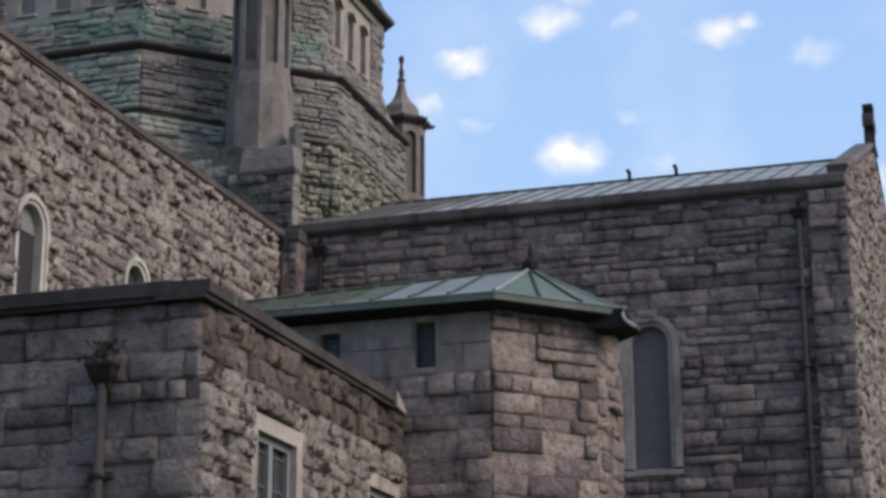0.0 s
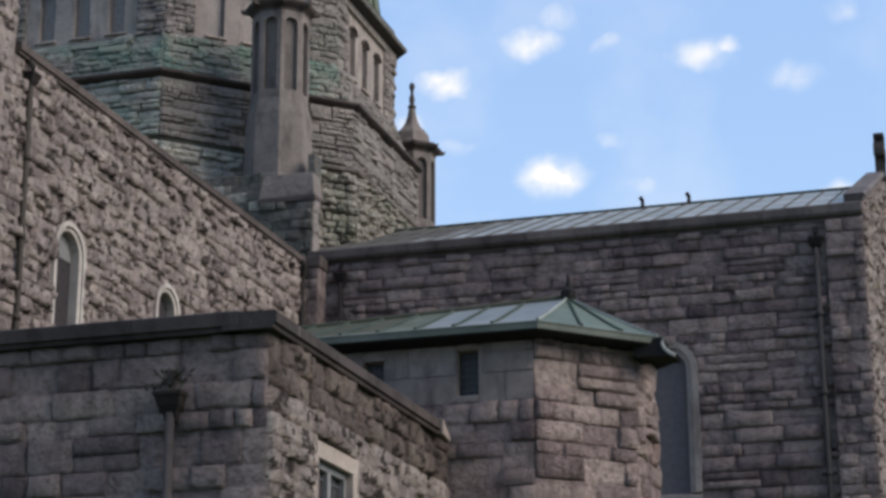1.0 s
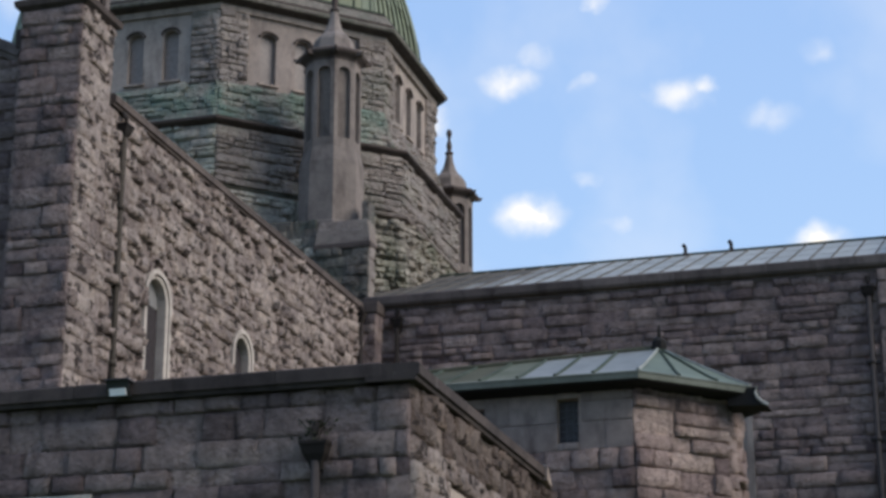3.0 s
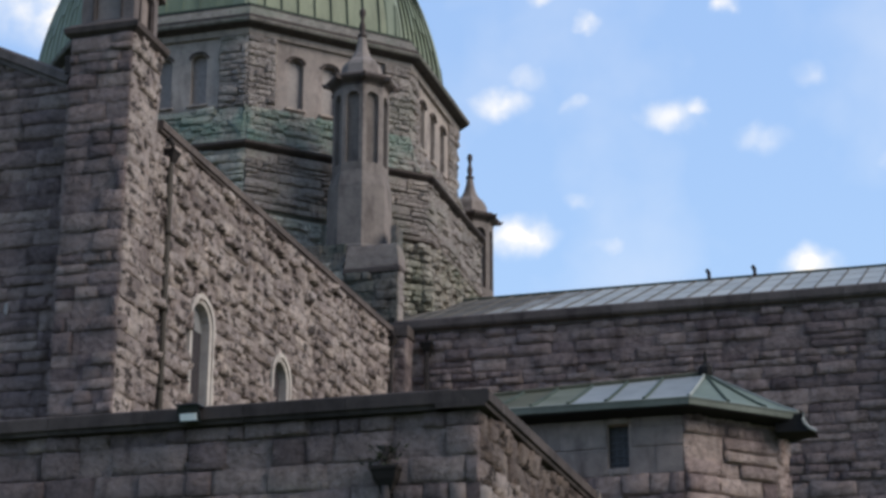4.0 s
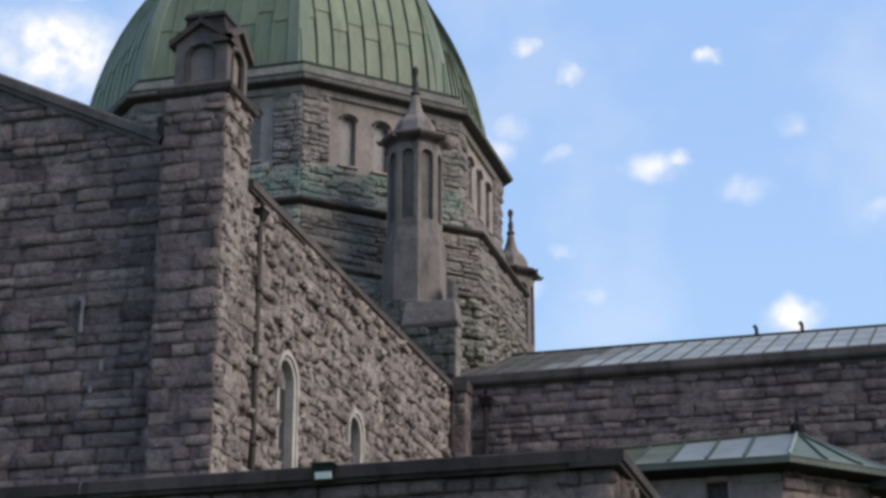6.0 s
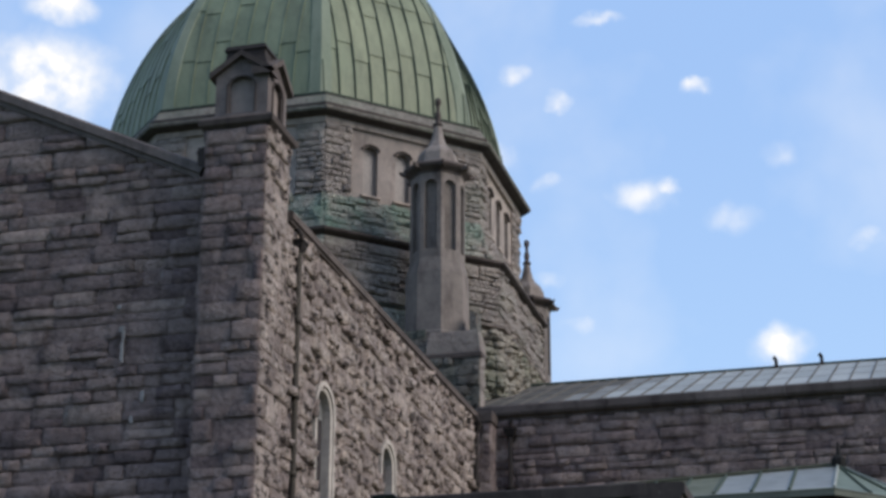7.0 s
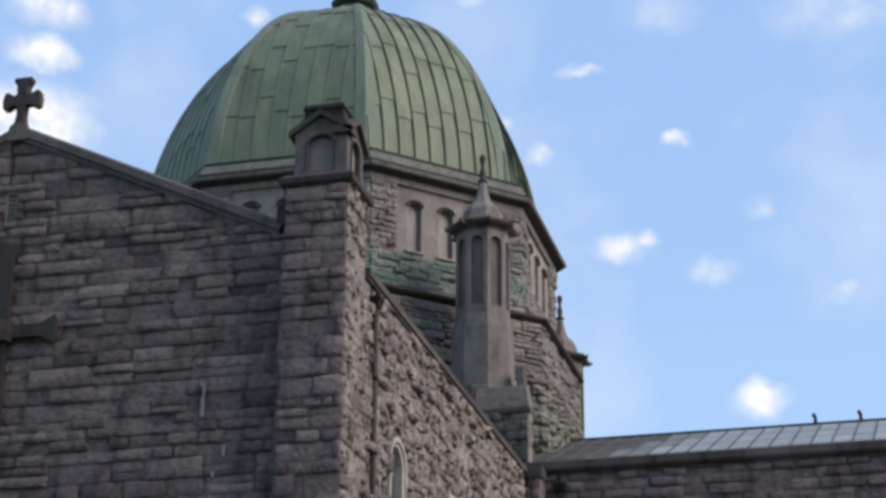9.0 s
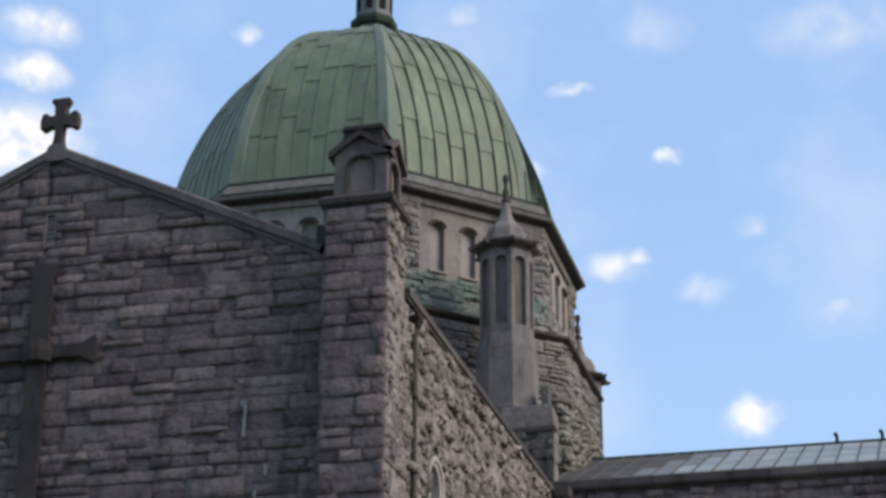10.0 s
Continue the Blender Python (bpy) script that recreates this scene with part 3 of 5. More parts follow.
def downpipe(face, u, vtop, vbot, joints, label, r=0.06, pipe_mat=None, bowl=1.0):
    """A rain-water pipe: hopper head, pipe, collars with ears, and a spout through the wall."""
    t = thing("downpipe", label, "downpipe", "rain-water pipes", at=face.at(u, vbot))
    inv = Matrix.Translation(-t.location)

    def put(name, bm, smooth=False, mat=None):
        ob = part(name, bm, mat or m_iron, t, smooth=smooth)
        ob.data.transform(inv)
        return ob

    off = r + 0.085
    put("pipe", tube([face.at(u, vbot, off), face.at(u, vtop - 0.2, off)], r), True, pipe_mat)
    rings = []
    for v, w, d in ((-0.3, 0.07, 0.13), (-0.2, 0.09, 0.17), (-0.12, 0.14, 0.22), (-0.03, 0.16, 0.25), (0.0, 0.18, 0.27), (0.04, 0.18, 0.27)):
        w *= bowl
        rings.append([face.at(u - w, vtop + v, 0.0), face.at(u + w, vtop + v, 0.0), face.at(u + w * 0.9, vtop + v, d), face.at(u - w * 0.9, vtop + v, d)])
    put("hopper", hull(bmesh.new(), rings))
    put("spout", tube([face.at(u, vtop + 0.3, -0.05), face.at(u, vtop + 0.27, 0.1), face.at(u, vtop + 0.16, 0.17), face.at(u, vtop + 0.02, 0.17)], 0.05), True)
    for v in joints:
        put("collar", tube([face.at(u, v - 0.05, off), face.at(u, v + 0.05, off)], r + 0.022), True, pipe_mat)
        bm = bmesh.new()
        hull(bm, [[face.at(u + s, v - 0.035, -0.02), face.at(u + s, v + 0.035, -0.02), face.at(u + s, v + 0.035, 0.11), face.at(u + s, v - 0.035, 0.11)] for s in (-0.16, 0.16)])
        put("bracket", bm, False, pipe_mat)
    return t


# ---------------------------------------------------------------- plan
CX, CY = -24.76, 49.9            # the crossing's middle
HALF = 7.26                      # half the width of nave and transept
EAST = CX + HALF                 # the nave's side wall, -17.5
SOUTH = CY - HALF                # the transept's long wall, 42.64
GABLE_Y = 27.15
NAVE_TOP = 15.05
WING_X = -4.15                   # the transept's gable end
ground = part("ground", hull(bmesh.new(), [[(-1500, -1500, z), (1500, -1500, z), (1500, 1500, z), (-1500, 1500, z)] for z in (-0.5, 0.0)]), m_grass)
tagged(ground, "mown green lawn round the church", "ground", kind="structure")

# ---------------------------------------------------------------- nave
nave = thing("church_nave", "grey limestone church nave with a coped gable and round-arched windows", "church nave", at=(CX, 35, 0))
nave.location = (0, 0, 0)
F_SIDE = Face((EAST, 0, 0), (0, 1, 0))           # u is y, n is +x
NAVE_WIN = [(30.26, 0.43, 9.3, 12.0, "round"), (34.5, 0.4, 9.6, 12.0, "round")]
wall_side = part("wall_side", pierced(F_SIDE, GABLE_Y + 0.6, SOUTH, 0, NAVE_TOP, NAVE_WIN, -0.75, -0.03), m_mortar, nave)
for c, half, sill, spring, kind in NAVE_WIN:
    glass = window(F_SIDE, c, half, sill, spring, kind, nave, 0.13, 0.17, m_surround, "", m_guard_grey)
    # upper glass of the first window: sky reflection painted as a pale pane
    if c < 32:
        bm = bmesh.new()
        hull(bm, [[F_SIDE.at(u, v, n) for u, v in [(c - half, spring - 0.06), (c + half, spring - 0.06)] + [(c + du, q) for du, q in arch_profile(half, spring, kind)]] for n in (-0.14, -0.118)])
        part("ventilator", bm, m_sky_pane, glass, "upper light with the sky's brightness in its colour")
masonry(F_SIDE, GABLE_Y + 0.75, SOUTH, 0, NAVE_TOP, wall_side, m_pitted_lit, 0.26, 1.6, 0.15, 11,
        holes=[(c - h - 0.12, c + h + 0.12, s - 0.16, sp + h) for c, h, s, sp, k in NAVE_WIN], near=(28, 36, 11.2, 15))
coping_run(F_SIDE, GABLE_Y + 0.8, SOUTH - 0.25, NAVE_TOP, 0.28, 0.14, 0.5, 13, nave)

GX = -24.48
HALF_G = EAST - GX
F_GABLE = Face((GX, GABLE_Y, 0), (1, 0, 0))      # u is x from the middle
APEX, RAKE = 18.66, 0.472
gable_top = lambda u: APEX - 0.3 - RAKE * abs(u)
bm = pierced(F_GABLE, -HALF_G, 0, 0, 15, [], -0.75, -0.03, gable_top)
wall_gable = part("wall_gable", bm, m_mortar, nave)
part("wall_gable", pierced(F_GABLE, 0, HALF_G - 1.1, 0, 15, [], -0.75, -0.03, gable_top), m_mortar, nave)
masonry(F_GABLE, -HALF_G, HALF_G - 1.16, 0, 18.5, wall_gable, m_stone, 0.29, 2.7, 0.1, 21,
        holes=[(-0.16, 0.08, 16.5, 17.2)], cuts=[(RAKE, 1, APEX - 0.26), (-RAKE, 1, APEX - 0.26)], near=(-0.5, HALF_G, 11.5, 16))
raking_coping(F_GABLE, HALF_G - 1.3, APEX - RAKE * (HALF_G - 1.3), 0, APEX, 0.3, 0.16, 0.45, 6, nave)
raking_coping(F_GABLE, -HALF_G, APEX - RAKE * HALF_G, 0, APEX, 0.3, 0.16, 0.45, 7, nave)
part("apex_stone", hull(bmesh.new(), [[F_GABLE.at(u * w, v, n) for u, v in ((-0.2, APEX - 0.36), (0.2, APEX - 0.36), (0.2, APEX - 0.08), (0.08, APEX + 0.01), (-0.08, APEX + 0.01), (-0.2, APEX - 0.08))] for n, w in ((-0.45, 1.0), (0.164, 1.0))]), m_grimy, nave)
# slatted vent near the apex
vent = part("vent", pierced(F_GABLE, -0.16, 0.08, 16.5, 17.2, [(-0.04, 0.085, 16.55, 17.15, "flat")], -0.1, 0.04), m_panel, nave)
# black sheet behind the slats: the slots' shade as colour
part("backing", pane(F_GABLE, -0.04, 0.1, 16.53, 17.17, "flat", -0.085), m_dark, vent)
for i in range(6):
    v = 16.58 + i * 0.1
    bm = bmesh.new()
    hull(bm, [[F_GABLE.at(u, v - 0.012, -0.03), F_GABLE.at(u, v + 0.016, -0.03), F_GABLE.at(u, v + 0.01, 0.01), F_GABLE.at(u, v - 0.012, 0.01)] for u in (-0.13, 0.05)])
    part("slat", bm, m_panel, vent)
# white lime run down the joints of the gable
rng = random.Random(17)
for x, z, w, tall in ((-20.28, 12.93, 0.11, 0.1), (-20.25, 12.86, 0.065, 0.62), (-20.36, 13.34, 0.1, 0.07), (-19.8, 11.68, 0.09, 0.22), (-19.99, 11.22, 0.09, 0.14)):
    rings = []
    for i in range(7):
        v, half = z - tall * i / 6, w * 0.5 * rng.uniform(0.5, 1.1)
        mid = x + rng.uniform(-0.012, 0.012)
        rings.append([(mid - half, GABLE_Y - 0.075, v), (mid + half, GABLE_Y - 0.075, v), (mid + half * 0.7, GABLE_Y - 0.112, v), (mid - half * 0.7, GABLE_Y - 0.112, v)])
    part("lime_run", hull(bmesh.new(), rings), m_lime, nave, "white lime leached from a joint")
# nave roof behind the parapets
bm = bmesh.new()
hull(bm, [[(CX - HALF + 0.4, y, 14.7), (EAST - 0.4, y, 14.7), (EAST - 0.4, y, 14.8), (CX, y, 17.9), (CX - HALF + 0.4, y, 14.8)] for y in (GABLE_Y + 0.5, SOUTH + 1.5)])
part("roof", bm, m_sheet_old, nave)
part("wall_far", box(bmesh.new(), CX - HALF, CX - HALF + 0.7, GABLE_Y + 0.6, SOUTH, 0, NAVE_TOP), m_stone, nave)

# corner buttress with its gabled head
bx0, bx1, by0, by1 = EAST - 1.17, EAST + 0.03, GABLE_Y - 0.42, GABLE_Y + 0.76
buttress = thing("corner_buttress", "rough limestone corner buttress topped by a gabled stone head", "buttress")
body = part("shaft", box(bmesh.new(), bx0 + 0.03, bx1 - 0.03, by0 + 0.03, by1, 0, 16.55), m_mortar, buttress)
masonry(Face((bx0, by0, 0), (1, 0, 0)), 0, bx1 - bx0, 0, 16.5, body, m_stone, 0.29, 1.9, 0.085, 31, near=(0, 2, 9, 16.5))
# the east side takes the paler stone, sunlight included in its colour
masonry(Face((bx1, by0, 0), (0, 1, 0)), 0, by1 - by0, 0, 16.5, body, m_pitted_lit, 0.29, 1.5, 0.085, 32, near=(0, 2, 9, 16.5))
masonry(Face((bx0, by1, 0), (0, -1, 0)), 0, by1 - by0, 0, 16.5, body, m_stone, 0.29, 1.6, 0.075, 33)
part("string_course", hull(bmesh.new(), [[(bx0 - o, by0 - o, z), (bx1 + o, by0 - o, z), (bx1 + o, by1 + o, z), (bx0 - o, by1 + o, z)] for o, z in ((0.0, 16.48), (0.12, 16.56), (0.14, 16.66), (0.02, 16.76))]), m_coping, buttress)
hx0, hx1, hy0, hy1 = bx0 + 0.1, bx1 - 0.06, by0 + 0.08, by1 - 0.08
head = part("head", box(bmesh.new(), hx0 + 0.08, hx1 - 0.08, hy0 + 0.08, hy1 - 0.08, 16.7, 17.9), m_niche, buttress)
for face, wide in ((Face((hx0, hy0, 0), (1, 0, 0)), hx1 - hx0), (Face((hx1, hy0, 0), (0, 1, 0)), hy1 - hy0)):
    mid = wide / 2
    part("niche", pierced(face, 0.004, wide - 0.004, 16.74, 17.75, [(mid, mid * 0.47, 16.86, 17.42, "shoulder")], -0.125, 0.0, lambda u: 17.62 + 0.38 * (1 - abs(u - mid) / mid)), m_grimy, head)
    part("moulding", arch_ring(face, mid, mid * 0.47, 16.86, 17.42, 0.05, -0.05, 0.03, "shoulder"), m_coping_dark, head)
    for s in (0, 1):
        ua, ub = (-0.1, mid) if s == 0 else (wide + 0.1, mid)
        rings = [[face.at(u, v - 0.03, -0.3), face.at(u, v - 0.03, 0.1), face.at(u, v + 0.09, 0.1), face.at(u, v + 0.12, -0.3)] for u, v in ((ua, 17.6), (ub, 18.02))]
        part("gablet_coping", hull(bmesh.new(), rings), m_coping, head)
part("cap", hull(bmesh.new(), [[((hx0 + hx1) / 2 + sx * w, (hy0 + hy1) / 2 + sy * w, z) for sx, sy in ((-1, -1), (1, -1), (1, 1), (-1, 1))] for w, z in ((0.5, 17.75), (0.42, 17.98), (0.39, 18.05), (0.38, 18.18), (0.42, 18.21), (0.38, 18.31), (0.25, 18.35))]), m_cap, buttress)
# the small stub where the gable coping meets the buttress
part("kneeler", soft_box(bx0 - 0.28, bx0 + 0.02, GABLE_Y - 0.16, GABLE_Y + 0.35, 15.9, 16.32, 0.03), m_coping, buttress)


def stone_cross(at, scale, facing, label, thick=0.1):
    """A splayed cross on a tapering foot. facing: the angle of its broad side."""
    t = thing("cross_finial", label, "stone cross", "crosses on the gables", at=at)
    t.rotation_euler = (0, 0, facing)
    s = scale
    bm = bmesh.new()
    out = [(-0.09, 0), (0.09, 0), (0.085, 0.53), (0.2, 0.55), (0.34, 0.43), (0.44, 0.46), (0.46, 0.66), (0.42, 0.84), (0.34, 0.87), (0.2, 0.74), (0.1, 0.77), (0.11, 1.0), (0.22, 1.1), (0.21, 1.2),
           (-0.21, 1.2), (-0.22, 1.1), (-0.11, 1.0), (-0.1, 0.77), (-0.2, 0.74), (-0.34, 0.87), (-0.42, 0.84), (-0.46, 0.66), (-0.44, 0.46), (-0.34, 0.43), (-0.2, 0.55), (-0.085, 0.53)]
    a = [bm.verts.new((x * s, -thick * s, z * s)) for x, z in out]
    b = [bm.verts.new((x * s, thick * s, z * s)) for x, z in out]
    bm.faces.new(a)
    bm.faces.new(b[::-1])
    for i in range(len(out)):
        j = (i + 1) % len(out)
        bm.faces.new((a[i], b[i], b[j], a[j]))
    bmesh.ops.bevel(bm, geom=bm.edges[:], offset=0.02 * s, segments=2, affect="EDGES")
    part("cross", bm, m_coping_dark, t)
    part("foot", hull(bmesh.new(), [[(-w * s, -w * 0.8 * s, z * s), (w * s, -w * 0.8 * s, z * s), (w * s, w * 0.8 * s, z * s), (-w * s, w * 0.8 * s, z * s)] for w, z in ((0.24, -0.3), (0.19, -0.02), (0.12, 0.1), (0.1, 0.28))]), m_coping_dark, t)
    return t


stone_cross((GX - 0.08, GABLE_Y + 0.1, APEX + 0.03), 0.92, 0.0, "weathered stone cross with splayed arms on the nave gable")

# big relief cross hung on the gable
relief = thing("relief_cross", "dark iron cross with flared arm ends fixed to the gable wall", "wall cross")
bm = bmesh.new()
y0 = GABLE_Y - 0.22
hull(bm, [[(GX - w, y0, z), (GX + w, y0, z), (GX + w * 0.8, y0 + 0.2, z), (GX - w * 0.8, y0 + 0.2, z)] for w, z in ((0.2, 8.5), (0.2, 14.0), (0.2, 15.7), (0.3, 15.85), (0.3, 16.0))])
part("upright", bm, m_coping_dark, relief)
for s in (-1, 1):
    bm = bmesh.new()
    hull(bm, [[(GX + s * u, y0 + 0.01, 14.2 - w), (GX + s * u, y0 + 0.01, 14.2 + w), (GX + s * u, y0 + 0.19, 14.2 + w * 0.8), (GX + s * u, y0 + 0.19, 14.2 - w * 0.8)] for u, w in ((0.15, 0.13), (0.9, 0.13), (1.02, 0.19), (1.18, 0.28), (1.21, 0.19))])
    part("arm", bm, m_coping_dark, relief)
part("boss", lathe(GX, y0 + 0.1, [(0.05, 13.9), (0.3, 14.0), (0.33, 14.2), (0.3, 14.4), (0.05, 14.5)], 12), m_coping_dark, relief)

downpipe(F_SIDE, 28.35, 14.75, 6.0, [13.2, 11.75, 10.3, 8.0], "weathered brown cast-iron rain-water pipe with hopper on the nave wall", 0.058, m_pipe_brown)

# ---------------------------------------------------------------- transept
wing = thing("church_transept", "dark grey limestone transept with a low seamed metal roof", "church transept")
F_WING = Face((0, SOUTH, 0), (1, 0, 0))          # u is x, n is -y
WING_TOP = 15.2
WING_WIN = [(-8.71, 0.42, 9.15, 11.98, "round")]
wall_long = part("wall_long", pierced(F_WING, EAST, WING_X - 0.6, 0, WING_TOP, WING_WIN, -0.75, -0.03), m_mortar, wing)
window(F_WING, *WING_WIN[0], wing, 0.12, 0.26, m_panel, "", m_guard_pale)
masonry(F_WING, EAST, WING_X - 0.85, 0, WING_TOP, wall_long, m_stone, 0.28, 2.8, 0.1, 41,
        holes=[(-8.71 - 0.6, -8.71 + 0.6, 9.0, 12.45)], near=(-13.5, -6, 11.6, 15.2))
# the end pier of the transept
pier = part("end_pier", box(bmesh.new(), WING_X - 0.82, WING_X - 0.03, SOUTH - 0.1, SOUTH + 0.8, 0, WING_TOP), m_mortar, wing)
masonry(Face((WING_X - 0.85, SOUTH - 0.13, 0), (1, 0, 0)), 0, 0.85, 0, WING_TOP, pier, m_stone, 0.29, 1.5, 0.085, 42, near=(0, 1, 9, 15.2))
# moulded eaves band
for i in range(12):
    a = EAST + (WING_X - EAST) * i / 12 + 0.004
    b = EAST + (WING_X - EAST) * (i + 1) / 12 - 0.004
    section = [(-0.4, 15.16), (0.06, 15.16), (0.08, 15.24), (0.18, 15.28), (0.22, 15.34), (0.22, 15.52), (0.16, 15.56), (-0.4, 15.62)]
    part("eaves_stone", hull(bmesh.new(), [[F_WING.at(u, q, n) for n, q in section] for u in (a, b)]), m_eaves, wing)
# roof slopes in sheets with standing seams
RIDGE = 18.3
roof_face = Face((0, SOUTH + 0.1, 15.46), (1, 0, 0), (0, CY - SOUTH - 0.1, RIDGE - 15.46))
run = math.hypot(CY - SOUTH - 0.1, RIDGE - 15.46)
roof = part("roof", hull(bmesh.new(), [[(x, SOUTH + 0.1, 15.4), (x, CY, RIDGE - 0.06), (x, CY + HALF, 15.4), (x, CY + HALF, 15.1), (x, SOUTH + 0.1, 15.1)] for x in (EAST - 1.5, WING_X - 0.5)]), m_seam, wing)
rng = random.Random(3)
for i in range(27):
    u = EAST - 1.4 + i * 0.53
    rows = 4
    for j in range(rows):
        va, vb = run * j / rows + 0.006, run * (j + 1) / rows - 0.006
        bm = bmesh.new()
        hull(bm, [[roof_face.at(a, v, 0.0), roof_face.at(b, v, 0.0), roof_face.at(b, v, 0.012 + t), roof_face.at(a, v, 0.012 + t)] for v, t in ((va, 0.008), (vb, 0.0)) for a, b in ((u + 0.012, u + 0.518),)])
        # sheets are darker and browner towards the crossing
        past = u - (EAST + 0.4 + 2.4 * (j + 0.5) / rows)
        part("roof_sheet", bm, m_roof if past > 1.3 else m_roof_mid if past > 0.2 else m_dull, roof)
    bm = bmesh.new()
    hull(bm, [[roof_face.at(u - 0.016, v, 0), roof_face.at(u + 0.016, v, 0), roof_face.at(u + 0.01, v, 0.05), roof_face.at(u - 0.01, v, 0.05)] for v in (0.0, run)])
    part("seam", bm, m_dull, roof)
part("ridge_roll", tube([(EAST - 1.4, CY, RIDGE + 0.02), (WING_X - 0.5, CY, RIDGE + 0.02)], 0.06), m_seam, wing)
# gable end
F_END = Face((WING_X, CY, 0), (0, 1, 0))         # u is y from the ridge
end_top = lambda u: 18.45 - 0.40 * abs(u)
wall_end = part("wall_end", pierced(F_END, -HALF, HALF, 0, 15, [], -0.6, -0.03, end_top), m_mortar, wing)
masonry(F_END, -HALF - 0.1, HALF, 0, 18.5, wall_end, m_pitted_lit, 0.27, 1.6, 0.11, 43, cuts=[(0.40, 1, 18.45), (-0.40, 1, 18.45)], near=(-7.5, -3, 9, 16))
raking_coping(F_END, -HALF - 0.1, 18.72 - 0.40 * (HALF + 0.1), 0, 18.72, 0.2, 0.08, 0.4, 8, wing)
raking_coping(F_END, HALF + 0.1, 18.72 - 0.40 * (HALF + 0.1), 0, 18.72, 0.2, 0.08, 0.4, 8, wing)
stone_cross((WING_X - 0.02, CY, 18.64), 0.92, math.pi / 2, "weathered stone cross standing on the transept gable", 0.15)
downpipe(F_WING, -5.22, 14.75, 3.0, [13.0, 11.2, 9.4], "weathered grey cast-iron rain-water pipe on the transept wall", pipe_mat=m_pipe)
# the two small dark shapes on the ridge, built as bent posts
for x in (-10.6, -9.32):
    post = thing("roof_post", "small dark bent post standing on the transept ridge", "roof vent", "posts on the ridge", at=(x, CY, RIDGE))
    part("stem", tube([(0, 0, -0.25), (0, 0, 0.12), (0, 0, 0.22), (-0.03, 0, 0.3), (-0.07, 0, 0.33)], 0.055, 8), m_iron, post, smooth=True)
    part("flange", lathe(0, 0, [(0.11, -0.05), (0.1, 0.02), (0.05, 0.08)], 10), m_iron, post)

# the re-entrant corner: narrow pier and two pipes
corner = thing("corner_pier", "narrow limestone pier in the corner of nave and transept", "pier")
cbody = part("shaft", box(bmesh.new(), EAST + 0.02, EAST + 0.42, SOUTH - 0.55, SOUTH - 0.05, 0, 15.1), m_mortar, corner)
masonry(Face((EAST, SOUTH - 0.58, 0), (1, 0, 0)), 0.0, 0.45, 0, 15.0, cbody, m_stone, 0.32, 1.3, 0.05, 51, near=(0, 1, 11, 15.2))
masonry(Face((EAST + 0.45, SOUTH - 0.58, 0), (0, 1, 0)), 0.0, 0.5, 0, 15.0, cbody, m_stone, 0.32, 1.3, 0.05, 52, near=(0, 1, 11, 15.2))
part("cap", soft_box(EAST - 0.05, EAST + 0.52, SOUTH - 0.66, SOUTH + 0.05, 15.0, 15.3, 0.04), m_coping, corner)
downpipe(F_SIDE, SOUTH - 0.85, 14.9, 4.0, [13.4, 12.0], "black cast-iron rain-water pipe in the corner beside the nave")
downpipe(F_WING, EAST + 0.85, 14.9, 4.0, [13.4, 12.0], "black cast-iron rain-water pipe in the corner beside the transept")

# ---------------------------------------------------------------- crossing tower: drum and dome
tower = thing("crossing_tower", "octagonal limestone drum with lancet windows under a green copper dome", "domed tower")


def oct_face(k, apothem, lean=0.0):
    """Face k of the octagon: 0 faces +x, 7 faces the corner towards the nave's side, 6 faces -y. u from the middle."""
    a = k * math.pi / 4
    n = Vector((math.cos(a), math.sin(a), 0))
    u = Vector((-math.sin(a), math.cos(a), 0))
    return Face(Vector((CX, CY, 0)) + n * apothem, u), n, u


T8 = math.tan(math.pi / 8)
A_UP, A_LOW = 6.1, 6.74
Z_LEDGE, Z_STRING, Z_SILL, Z_TOP = 19.23, 21.0, 22.5, 24.65
part("core", lathe(CX, CY, [(7.16, 13), (7.16, 15.0), (A_LOW - 0.06, Z_LEDGE), (A_LOW - 0.04, Z_LEDGE + 0.05), (A_LOW - 0.04, Z_STRING), (A_UP + 0.46, Z_STRING + 0.12), (A_UP - 0.02, Z_SILL), (A_UP - 0.35, Z_SILL), (A_UP - 0.35, Z_TOP)]), m_mortar, tower)
part("string_course", lathe(CX, CY, [(A_LOW - 0.02, Z_STRING - 0.01), (A_LOW + 0.1, Z_STRING + 0.03), (A_LOW + 0.2, Z_STRING + 0.09), (A_LOW + 0.2, Z_STRING + 0.16), (A_UP + 0.45, Z_STRING + 0.25)]), m_coping, tower)
